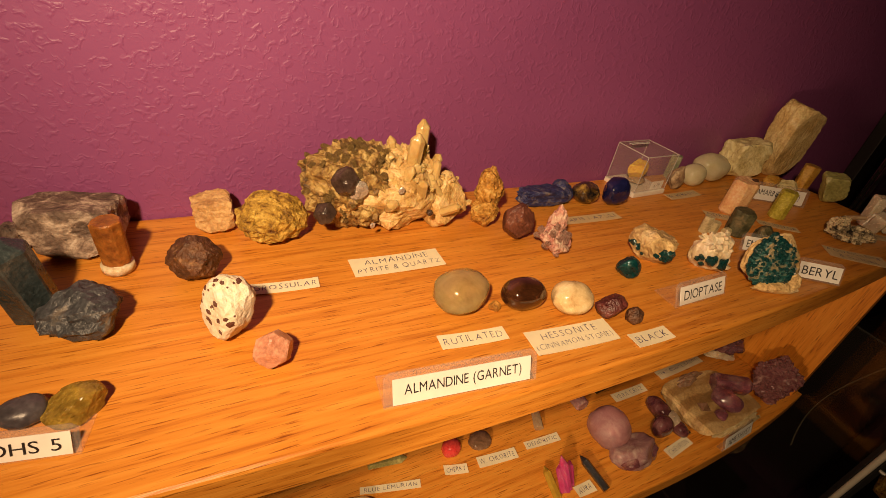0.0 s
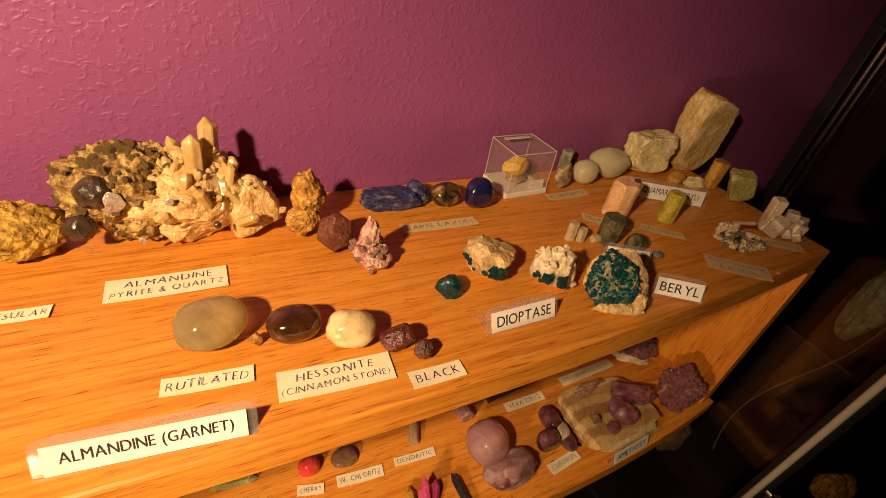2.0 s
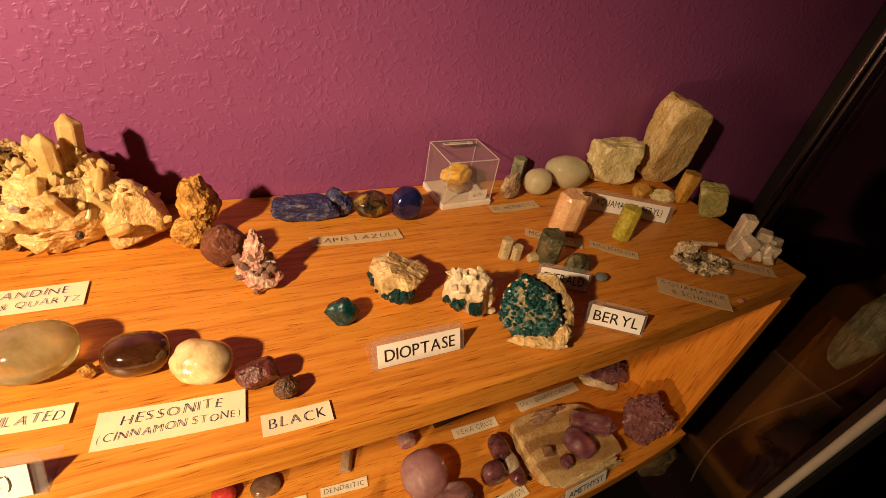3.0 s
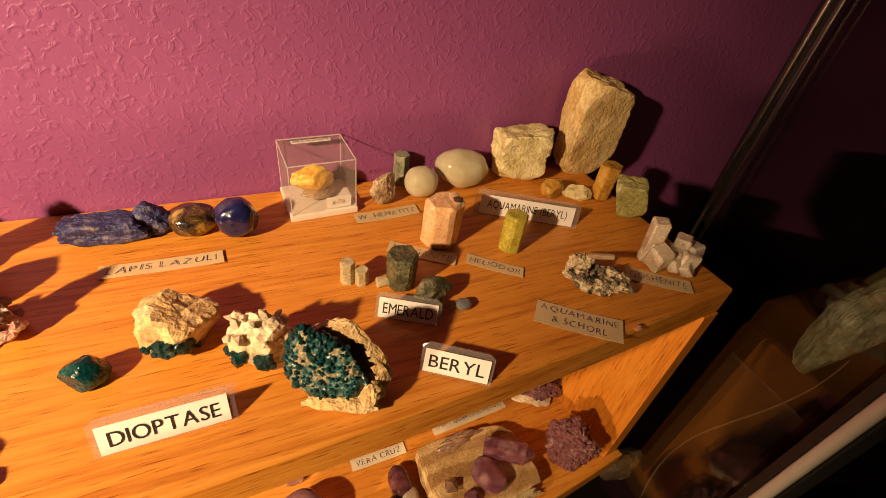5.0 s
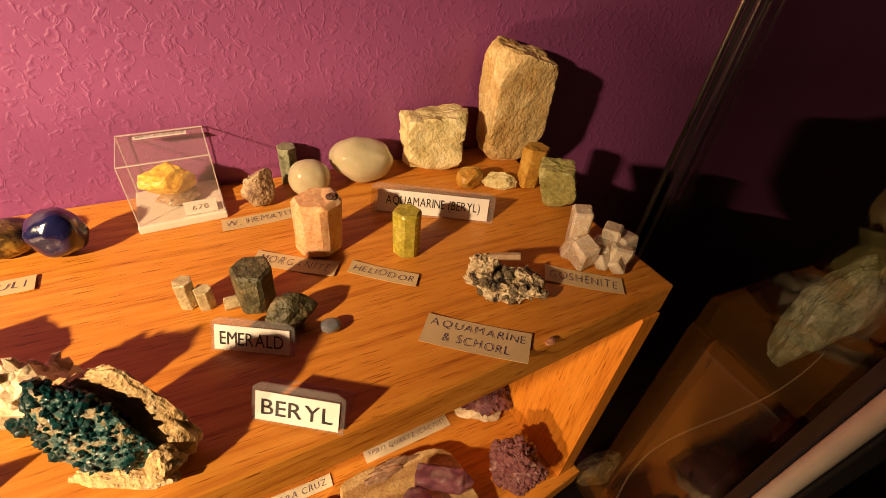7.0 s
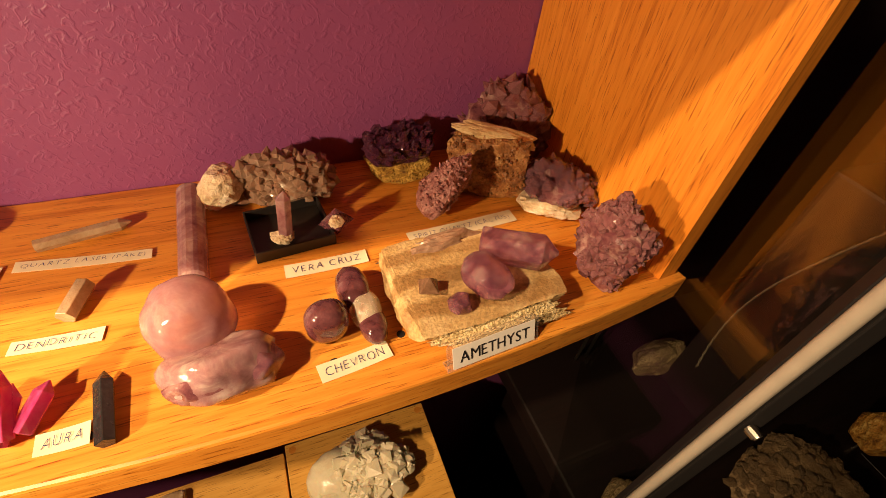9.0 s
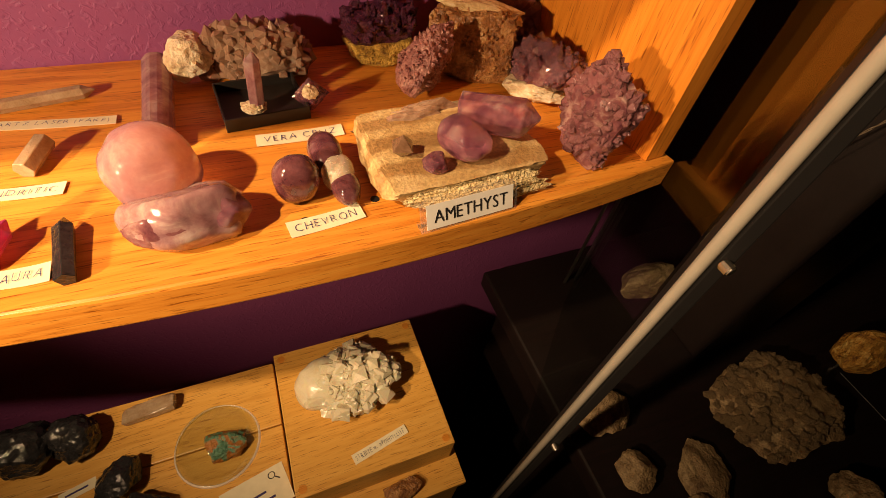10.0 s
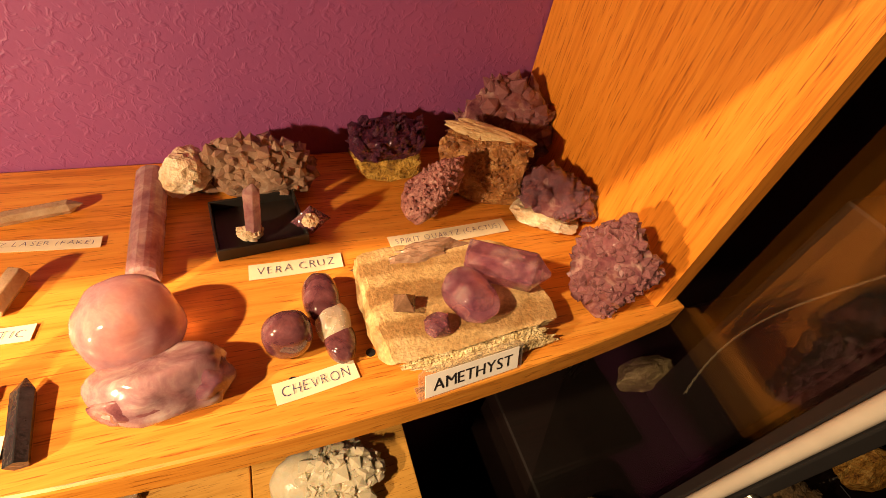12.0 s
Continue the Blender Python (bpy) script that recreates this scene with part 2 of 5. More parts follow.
def stone_verts(size, seed, cuts=8, rough=0.10, freq=2.2, fine=0.03, detail=4, taper=0.0, ridge=0.0):
    """A rock of the size (w, d, h): a ball cut by planes and roughened, flat where it rests."""
    bm = bmesh.new()
    bmesh.ops.create_icosphere(bm, subdivisions=detail, radius=1)
    cp = planes(cuts, seed) if cuts else []
    off = Vector((seed * 7.13, seed * 3.7, seed * 1.9))
    for v in bm.verts:
        p = v.co.copy()
        k = 1.0
        for nrm, d in cp:
            s = p.dot(nrm)
            if s > d:
                k = min(k, d / s)
        p *= k
        g = noise.fractal(v.co * freq + off, 0.9, 2.1, 3) * rough
        g += noise.noise(v.co * 9 + off) * fine + noise.noise(v.co * 21 + off) * fine * 0.6
        if ridge:
            g += (abs(noise.noise(v.co * 5 + off)) - 0.25) * ridge
        p *= 1 + g
        if taper:
            f = 1 - taper * (p.z + 1) / 2
            p.x, p.y = p.x * f, p.y * f
        v.co = p
    lo = [min(v.co[i] for v in bm.verts) for i in range(3)]
    hi = [max(v.co[i] for v in bm.verts) for i in range(3)]
    for v in bm.verts:
        for i in range(3):
            u = (v.co[i] - lo[i]) / (hi[i] - lo[i])
            v.co[i] = u * size[2] * 1.06 - size[2] * 0.06 if i == 2 else (u - 0.5) * size[i]
        if v.co.z < 0:
            v.co.z = 0
    return bm


def egg_bm(size, seed, lump=0.05, power=2.3):
    """A tumbled pebble: smooth, slightly uneven, resting on a small flat."""
    bm = bmesh.new()
    bmesh.ops.create_icosphere(bm, subdivisions=4, radius=1)
    off = Vector((seed * 5.1, seed * 2.3, seed))
    for v in bm.verts:
        p = v.co
        s = (abs(p.x) ** power + abs(p.y) ** power + abs(p.z) ** power) ** (-1 / power)
        q = p * s * (1 + noise.noise(p * 1.1 + off) * lump * 2 + noise.noise(p * 2.5 + off) * lump)
        v.co = Vector((q.x * size[0] / 2, q.y * size[1] / 2, q.z * size[2] / 2))
    lo = min(v.co.z for v in bm.verts)
    for v in bm.verts:
        v.co.z = max(v.co.z - lo - size[2] * 0.012, 0)
    return bm


def crystal_lists(r, length, tip=0.3, sides=6, m=None, flat=1.0, skew=0.0):
    """A prism with a pointed end, standing at the origin."""
    vs = []
    for z, k in ((0, 0.96), (length * (1 - tip), 1.0)):
        for i in range(sides):
            a = 2 * math.pi * (i + 0.5) / sides
            vs.append(Vector((math.cos(a) * r * k, math.sin(a) * r * k * flat, z)))
    vs.append(Vector((skew * r, skew * r * 0.4, length)))
    fs = [tuple(range(sides - 1, -1, -1))]
    for i in range(sides):
        j = (i + 1) % sides
        fs.append((i, j, sides + j, sides + i))
        fs.append((sides + i, sides + j, 2 * sides))
    if m:
        vs = [m @ v for v in vs]
    return vs, fs


def bevelled_prism(r, length, sides=6, tip=0.0, bevel=0.06, flat=1.0, seed=0, rough=0.02):
    """A cut or worn single crystal with slightly blunted edges."""
    rnd = random.Random(seed)
    vs, fs = crystal_lists(r, length, tip if tip else 0.02, sides, None, flat, rnd.uniform(-.2, .2))
    if not tip:
        vs, fs = vs[:-1], [f for f in fs if 2 * sides not in f] + [tuple(range(sides, 2 * sides))]
    bm = bmesh.new()
    bv = [bm.verts.new(v + Vector((rnd.uniform(-1, 1), rnd.uniform(-1, 1), rnd.uniform(-1, 1) if v.z > 0 else 0)) * r * 0.07) for v in vs]
    for f in fs:
        bm.faces.new([bv[i] for i in f])
    bmesh.ops.bevel(bm, geom=bm.edges[:], offset=r * bevel, segments=1, affect="EDGES")
    bmesh.ops.triangulate(bm, faces=bm.faces[:])
    bmesh.ops.subdivide_edges(bm, edges=bm.edges[:], cuts=2, use_grid_fill=True)
    for v in bm.verts:
        v.co += v.co.normalized() * noise.noise(v.co * 160 + Vector((seed, 0, 0))) * r * rough
    bmesh.ops.recalc_face_normals(bm, faces=bm.faces[:])
    lo = min(v.co.z for v in bm.verts)
    for v in bm.verts:
        v.co.z -= lo
    return bm


def place(ob, x, y, z, rz=0.0, rx=0.0, ry=0.0):
    ob.matrix_basis = pose(x, y, z, rx, ry, rz)
    return ob


def rest(ob, z):
    """Sets a turned object down so that its lowest point lies at z."""
    m = ob.matrix_basis
    low = 1e9
    for o in (ob, *ob.children_recursive):
        if o.type == "MESH":
            mm = m if o == ob else m @ o.matrix_basis
            if o != ob and o.parent != ob:
                mm = m @ o.parent.matrix_basis @ o.matrix_basis
            low = min(low, min((mm @ v.co).z for v in o.data.vertices))
    ob.location.z += z - low
    return ob


def rock(name, label, mat, x, y, z, size, seed, rz=0.0, cuts=8, rough=0.10, fine=0.03, tilt=0.0, smooth=False, group="", category="mineral", **more):
    ob = part(name, stone_verts(size, seed, cuts, rough, fine=fine, **more), mat, smooth=smooth)
    tagged(ob, label, category, group)
    place(ob, x, y, z, rz, 0, tilt)
    return rest(ob, z)


def pebble(name, label, mat, x, y, z, size, seed, rz=0.0, lump=0.05, power=2.3, tilt=0.0):
    ob = part(name, egg_bm(size, seed, lump, power), mat, smooth=True)
    tagged(ob, label, "tumbled stone")
    place(ob, x, y, z, rz, 0, tilt)
    return rest(ob, z)


def prism(name, label, mat, x, y, z, r, length, seed, rz=0.0, rx=0.0, ry=0.0, sides=6, tip=0.0, flat=1.0, rough=0.02, bevel=0.06, category="crystal"):
    ob = part(name, bevelled_prism(r, length, sides, tip, bevel, flat, seed, rough), mat)
    tagged(ob, label, category)
    place(ob, x, y, z, rz, rx, ry)
    return rest(ob, z)


UNIT = {}


def unit_point(mat, sides, tip, k):
    """One of a few unit crystals (radius 1, length 1) that all small points share."""
    key = (mat.name, sides, tip, k)
    if key not in UNIT:
        vs, fs = crystal_lists(1.0, 1.0, tip, sides, None, 1.0, (k - 2) * 0.16)
        rnd = random.Random(k)
        vs = [v + Vector((rnd.uniform(-1, 1) * 0.10, rnd.uniform(-1, 1) * 0.10, rnd.uniform(-1, 1) * 0.05)) for v in vs]
        me = bpy.data.meshes.new("crystal_point")
        me.from_pydata([tuple(v) for v in vs], [], fs)
        me.update()
        me.materials.append(mat)
        UNIT[key] = me
    return UNIT[key]


def grow(name, host, mat, parent, count, seed, r, length, where=None, tip=0.45, lean=0.35, label="", sides=6, sink=0.25, single=True):
    """Small crystals that stand out of a host rock's surface: single parts, or one joined part where they are tiny."""
    rnd = random.Random(seed)
    polys = [p for p in host.data.polygons if p.normal.z > -0.2 and (where is None or where(p.center, p.normal))]
    V, F = [], []
    for _ in range(count if polys else 0):
        p = rnd.choice(polys)
        d = (p.normal + Vector((rnd.uniform(-1, 1), rnd.uniform(-1, 1), rnd.uniform(-0.5, 1))) * lean).normalized()
        k = rnd.uniform(0.55, 1.35)
        rr, ll = rnd.uniform(*r) * k, rnd.uniform(*length) * k
        m = Matrix.Translation(p.center - d * ll * sink) @ d.to_track_quat("Z", "Y").to_matrix().to_4x4() @ Matrix.Rotation(rnd.uniform(0, 6.28), 4, "Z")
        if single:
            ob = new(name, unit_point(mat, sides, tip, rnd.randrange(5)))
            ob.parent = parent
            ob.matrix_basis = host.matrix_basis @ m @ Matrix.Diagonal((rr, rr, ll, 1))
            continue
        vs, fs = crystal_lists(rr, ll, tip, sides, m, 1.0, rnd.uniform(-.3, .3))
        o = len(V)
        V += [tuple(v) for v in vs]
        F += [tuple(i + o for i in f) for f in fs]
    if V:
        ob = from_lists(name, V, F, mat, parent, label)
        ob.matrix_basis = host.matrix_basis
        tagged(ob, kind="stuff")


def specimen(name, label, x, y, z, rz=0.0, category="mineral cluster", rx=0.0, ry=0.0, k=1.0):
    ob = tagged(new(name), label, category)
    ob.empty_display_size = 0.02
    ob.matrix_basis = pose(x, y, z, rx, ry, rz) @ Matrix.Scale(k, 4)
    return ob


# ---- lettering ----
GLYPHS = {}


def glyph(c, thin):
    if (c, thin) not in GLYPHS:
        cu = bpy.data.curves.new("glyph", "FONT")
        cu.body, cu.size, cu.offset = c, 1.0, thin
        cu.resolution_u = 3
        tmp = bpy.data.objects.new("glyph", cu)
        me = bpy.data.meshes.new_from_object(tmp)
        vs = [v.co.copy() for v in me.vertices]
        fs = [tuple(p.vertices) for p in me.polygons]
        bpy.data.objects.remove(tmp)
        bpy.data.curves.remove(cu)
        bpy.data.meshes.remove(me)
        GLYPHS[(c, thin)] = (vs, fs)
    return GLYPHS[(c, thin)]


def lettering(text, width, height, mat, parent, m, hand=0.0, thin=-0.012, seed=1):
    """Writes text into a field of that size, centred on the pose m in the parent's space."""
    rnd = random.Random(seed)
    V, F, x = [], [], 0.0
    for c in text:
        if c == " ":
            x += 0.34
            continue
        vs, fs = glyph(c, thin)
        lo, hi = min(v.x for v in vs), max(v.x for v in vs)
        a, k, dy = rnd.uniform(-1, 1) * 0.16 * hand - 0.12 * hand, 1 + rnd.uniform(-1, 1) * 0.13 * hand, rnd.uniform(-1, 1) * 0.06 * hand
        o = len(V)
        for v in vs:
            px, py = (v.x - lo), v.y * k
            V.append((x + px - py * math.sin(a), py + px * math.sin(a) * 0.4 + dy, 0))
        F += [tuple(i + o for i in f) for f in fs]
        x += hi - lo + (0.10 if not hand else 0.2 + rnd.uniform(0, 0.06))
    x0, x1 = min(v[0] for v in V), max(v[0] for v in V)
    y0, y1 = min(v[1] for v in V), max(v[1] for v in V)
    sx, sy = width / (x1 - x0), height / (y1 - y0)
    V = [tuple(m @ Vector(((v[0] - (x0 + x1) / 2) * sx, (v[1] - (y0 + y1) / 2) * sy, 0))) for v in V]
    return from_lists("lettering", V, F, mat, parent)


def paper_label(lines, x, y, z, rz, w, h, mat, label, seed, curl=0.0008):
    """A hand-cut slip of paper with handwriting, lying on a shelf."""
    rnd = random.Random(seed)
    ob = specimen("paper_label", label, x, y, z + 0.0006, rz, "label")
    ob["group"] = "handwritten mineral labels"
    n = 10
    bm = bmesh.new()
    top, low = [], []
    skew = [rnd.uniform(-.0006, .0006) for _ in range(4)]
    for i in range(n + 1):
        u = i / n
        zz = curl * (2 * u - 1) ** 2
        for j, s in enumerate((-1, 1)):
            yy = s * h / 2 + skew[j] * (2 * u - 1)
            top.append(bm.verts.new(((u - .5) * w + skew[2 + j] * s, yy, zz)))
            low.append(bm.verts.new(((u - .5) * w + skew[2 + j] * s, yy, zz - 0.0003)))
    for i in range(n):
        a = 2 * i
        bm.faces.new((top[a], top[a + 2], top[a + 3], top[a + 1]))
        bm.faces.new((low[a], low[a + 1], low[a + 3], low[a + 2]))
        bm.faces.new((top[a], low[a], low[a + 2], top[a + 2]))
        bm.faces.new((top[a + 1], top[a + 3], low[a + 3], low[a + 1]))
    bm.faces.new((top[0], top[1], low[1], low[0]))
    bm.faces.new((top[-1], top[-2], low[-2], low[-1]))
    part("slip", bm, mat, ob)
    k = len(lines)
    for i, (txt, frac) in enumerate(lines):
        yy = (0.5 - (i + 0.5) / k) * h * 0.86
        lettering(txt, w * frac, h * (0.52 if k == 1 else 0.30), INK, ob, pose(0, yy, curl * 0.55 + 0.0003), 0.7, -0.020, seed + i)
    return ob


def stand_sign(text, x, y, z, rz, w, h, label, lean=24, tail=0.014, seed=1, group="printed stand-up signs"):
    """A folded clear acrylic stand with a printed white card in front."""
    ob = specimen("acrylic_sign", label, x, y, z, rz, "sign")
    ob["group"] = group
    c = h * 0.28
    pts = [(-w / 2, 0), (w / 2, 0), (w / 2, h - c * 0.5), (w / 2 - c * 0.7, h), (-w / 2 + c * 0.7, h), (-w / 2, h - c * 0.5)]
    tilt = pose(0, 0, 0, 90 - lean)
    bm = outline_bm(pts, -0.0013, 0, 0.0003)
    bmesh.ops.transform(bm, matrix=tilt, verts=bm.verts)
    p = part("plate", bm, ACRYL, ob)
    p.visible_shadow = False
    s, q = math.sin(radians(lean)), math.cos(radians(lean))
    f = part("foot", box_bm(-w / 2, 0.001, 0, w / 2, h * s + tail, 0.0013, 0.0003, 1), ACRYL, ob)
    f.visible_shadow = False
    bm = box_bm(-w * 0.448, h * 0.10, 0.0004, w * 0.448, h * 0.82, 0.0008)
    bmesh.ops.transform(bm, matrix=tilt, verts=bm.verts)
    card = part("card", bm, WHITE, ob)
    lettering(text, w * 0.76, h * 0.38, BLACKINK, ob, tilt @ pose(0, h * 0.46, 0.0011), 0.0, 0.0, seed)
    return ob


# ---- structure ----
ZL = -0.2653   # top of the lower shelf; the upper shelf's top is z = 0
ZF = -1.45    # floor of the alcove


def wall(name, x0, y0, z0, x1, y1, z1, mat, label):
    return tagged(part(name, box_bm(x0, y0, z0, x1, y1, z1), mat), label, "wall", kind="structure")


wall("wall_north", -2.2, 0.0, ZF, 2.4, 0.12, 1.6, PURPLE, "purple painted wall with raised textured paper")
# Unseen room shell added to close the space; its paint is darkened.
wall("wall_south", -2.2, -2.72, ZF, 2.4, -2.6, 1.6, LOW_BOUNCE, "added unseen wall behind the viewer, its purple darkened to cut bounce")
wall("wall_west", -2.32, -2.72, ZF, -2.2, 0.12, 1.6, LOW_BOUNCE, "added unseen side wall, its purple darkened to cut bounce")
wall("wall_east", 2.4, -2.72, ZF, 2.52, 0.12, 1.6, LOW_BOUNCE, "added side wall on the right, its purple darkened to cut bounce")
tagged(part("floor", box_bm(-2.32, -2.72, ZF - 0.1, 2.52, 0.12, ZF), DARK), "dark floor in deep shade", "floor", kind="structure")
# Unseen ceiling, added with the same darkened paint.
tagged(part("ceiling", box_bm(-2.32, -2.72, 1.6, 2.52, 0.12, 1.7), LOW_BOUNCE), "added unseen ceiling, its paint darkened to cut bounce", "ceiling", kind="structure")


def bow(x0, x1, xr, mid, front, k, n=40):
    """Outline of a bow-fronted shelf: straight at the wall, curved in front, slanting right end."""
    pts = [(x0, -0.001), (x0, front + k * (x0 - mid) ** 2)]
    for i in range(1, n + 1):
        x = x0 + (x1 - x0) * i / n
        pts.append((x, front + k * (x - mid) ** 2))
    pts.append((xr, -0.001))
    return pts


tagged(part("top_shelf", outline_bm(bow(-0.36, 0.636, 0.624, 0.15, -0.2345, 0.10), -0.027, 0, 0.0022), OAK),
       "varnished orange oak shelf with a bowed front edge", "shelf", kind="structure")
lower = tagged(part("lower_shelf", outline_bm(bow(-0.36, 0.646, 0.622, 0.37, -0.2385, 0.28), ZL - 0.026, ZL, 0.0022), OAK_LOW),
               "varnished oak lower shelf with flat black discs for its peg holes", "shelf", kind="structure")
# Thin black discs on the surface paint the shade inside the drilled holes.
for hx, hy in ((0.4150, -0.2010), (0.3705, -0.2085), (0.2440, -0.2130)):
    hole = part("peg_hole", cyl_bm(0.0028, 0, 0.0003, 16), GASKET, lower)
    place(hole, hx, hy, ZL)


def slanted_board(name, ax, ay, bx, by, t, z0, z1, mat):
    """An upright board from a to b in plan, its thickness t to the right."""
    d = Vector((bx - ax, by - ay)).normalized()
    nx, ny = -d.y * t, d.x * t
    return part(name, outline_bm([(ax, ay), (bx, by), (bx + nx, by + ny), (ax + nx, ay + ny)], z0, z1, 0.0012), mat)


tagged(slanted_board("side_panel", 0.600, -0.002, 0.6195, -0.2135, 0.018, ZL + 0.0005, -0.0275, OAK_SIDE),
       "orange oak upright side panel between the two shelves", "side panel", kind="structure")

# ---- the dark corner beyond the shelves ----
# Panel added to black out the wall beyond the rods.
tagged(part("dark_cabinet_back", box_bm(0.900, -0.022, ZF, 2.38, -0.002, 1.58, 0.002), SHADE_WOOD), "added near-black panel on the wall, standing in for the unlit corner", "cabinet panel")
ZT = -0.645   # top of the added near-black table beyond the shelves
# Table added to carry the rocks, its wood blackened in place of shade.
table = specimen("low_table", "added low table under the rocks, coloured near-black for shade", 1.32, -0.51, ZF, 0, "table")
part("tabletop", box_bm(-0.68, -0.49, ZT - 0.035 - ZF, 0.68, 0.48, ZT - ZF, 0.004), SHADE_WOOD, table)
part("body", box_bm(-0.64, -0.45, 0, 0.64, 0.46, ZT - 0.0355 - ZF, 0.003), SHADE_WOOD, table)
door = specimen("glass_door", "open glass cabinet door with a pale metal edge strip", 0.5425, -0.3270, ZF + 0.001, 0, "glass door")
edge = part("edge_strip", cyl_bm(0.0034, 0, 2.9, 20), EDGE, door, "pale painted metal tube", True)
for dx, dy in ((0.0048, 0.0054), (0.0046, -0.0052)):
    g = part("gasket", box_bm(-0.0035, -0.0022, 0, 0.0035, 0.0022, 2.9, 0.0008), GASKET, door)
    place(g, dx, dy, 0, 45 if dy > 0 else -40)
for zz in (0.965, 1.235):
    bolt = part("bolt", cyl_bm(0.0032, 0, 0.006, 12, bevel=0.0008), CHROME, door)
    place(bolt, 0.002, -0.0062, zz, 0, 90)
pn = part("pane", box_bm(0.008, -0.002, ZT - ZF + 0.002, 0.318, 0.002, 2.9), PANE, door, "clear glass")
pn.matrix_basis = pose(0.004, 0.005, 0, 0, 0, 45.5)
pn.visible_shadow = False
pole = specimen("steel_pole", "pair of slim upright steel rods by the wall", 0.762, -0.088, ZT, 0, "pole")
for k, dx in enumerate((0.0, 0.020)):
    place(part("rod", cyl_bm(0.0026, 0, 2.1, 16), CHROME, pole, "", True), dx, 0, 0)
place(part("ring", cyl_bm(0.0052, 0, 0.006, 16), GASKET, pole), 0.0, 0, 0.86)

# ---- mineral materials ----
GNEISS = stone_mat("grey_gneiss", [(0.3, (0.03, 0.02, 0.018)), (0.48, (0.16, 0.11, 0.085)), (0.6, (0.42, 0.33, 0.26)), (0.72, (0.62, 0.53, 0.44))], 70, 0.7, 0.5)
BLUEBLACK = stone_mat("blue_black_crystal", [(0.3, (0.012, 0.018, 0.02)), (0.55, (0.035, 0.05, 0.055)), (0.75, (0.14, 0.13, 0.11))], 55, 0.25, 0.25)
DARKBLUE = stone_mat("dark_blue_rock", [(0.3, (0.02, 0.02, 0.022)), (0.55, (0.06, 0.065, 0.075)), (0.75, (0.24, 0.19, 0.13))], 80, 0.4, 0.5)
AMBER = stone_mat("amber_brown", [(0.3, (0.12, 0.035, 0.008)), (0.6, (0.42, 0.16, 0.03)), (0.8, (0.5, 0.28, 0.1))], 60, 0.4, 0.3, sss=0.2)
GREYSTONE = stone_mat("dark_grey_pebble", [(0.3, (0.035, 0.03, 0.035)), (0.6, (0.09, 0.08, 0.09)), (0.75, (0.3, 0.26, 0.24))], 45, 0.35, 0.1)
OLIVE = stone_mat("olive_crystal", [(0.3, (0.12, 0.07, 0.01)), (0.6, (0.36, 0.24, 0.04)), (0.8, (0.5, 0.4, 0.16))], 60, 0.25, 0.3, sss=0.15)
TAN = stone_mat("tan_feldspar", [(0.3, (0.38, 0.2, 0.07)), (0.55, (0.62, 0.4, 0.17)), (0.75, (0.72, 0.52, 0.28))], 50, 0.6, 0.35, sss=0.1)
BROWN = stone_mat("brown_garnet", [(0.32, (0.03, 0.012, 0.006)), (0.55, (0.12, 0.05, 0.022)), (0.72, (0.3, 0.16, 0.07))], 90, 0.5, 0.8)
DODEC = stone_mat("red_brown_garnet", [(0.32, (0.06, 0.018, 0.012)), (0.55, (0.15, 0.05, 0.03)), (0.75, (0.26, 0.11, 0.06))], 80, 0.42, 0.4)
OCHRE = stone_mat("ochre_crust", [(0.32, (0.1, 0.04, 0.008)), (0.48, (0.4, 0.24, 0.03)), (0.66, (0.66, 0.46, 0.1)), (0.8, (0.7, 0.58, 0.26))], 130, 0.75, 1.0)
PINKG = stone_mat("pink_garnet", [(0.3, (0.42, 0.16, 0.09)), (0.55, (0.6, 0.3, 0.19)), (0.75, (0.72, 0.48, 0.33))], 60, 0.4, 0.3, sss=0.15)
QUARTZ = stone_mat("cream_quartz", [(0.3, (0.34, 0.19, 0.05)), (0.46, (0.62, 0.41, 0.15)), (0.62, (0.76, 0.58, 0.28)), (0.78, (0.84, 0.74, 0.46))], 75, 0.3, 0.5, sss=0.2)
QPOINT = stone_mat("milky_quartz_point", [(0.3, (0.64, 0.42, 0.14)), (0.6, (0.8, 0.61, 0.27)), (0.8, (0.87, 0.75, 0.44))], 70, 0.18, 0.12, sss=0.35, trans=0.25)
PYRITE = stone_mat("pyrite_crust", [(0.34, (0.05, 0.03, 0.012)), (0.46, (0.25, 0.14, 0.04)), (0.6, (0.5, 0.36, 0.12)), (0.72, (0.62, 0.52, 0.28))], 120, 0.5, 1.0)
GARNET = stone_mat("dark_garnet", [(0.3, (0.02, 0.012, 0.01)), (0.6, (0.07, 0.045, 0.035)), (0.8, (0.2, 0.15, 0.1))], 90, 0.18, 0.25)
SILVER = stone_mat("silvery_mica_face", [(0.3, (0.35, 0.33, 0.3)), (0.6, (0.75, 0.72, 0.66)), (0.8, (0.85, 0.83, 0.8))], 150, 0.25, 0.4, metal=0.5)
ORANGE = stone_mat("orange_limonite", [(0.32, (0.14, 0.05, 0.01)), (0.5, (0.5, 0.25, 0.04)), (0.7, (0.7, 0.48, 0.14))], 100, 0.6, 0.8)
PINKWHITE = stone_mat("pink_and_white_rock", [(0.32, (0.1, 0.05, 0.04)), (0.42, (0.5, 0.2, 0.16)), (0.56, (0.66, 0.46, 0.36)), (0.7, (0.76, 0.66, 0.52))], 120, 0.5, 0.8)
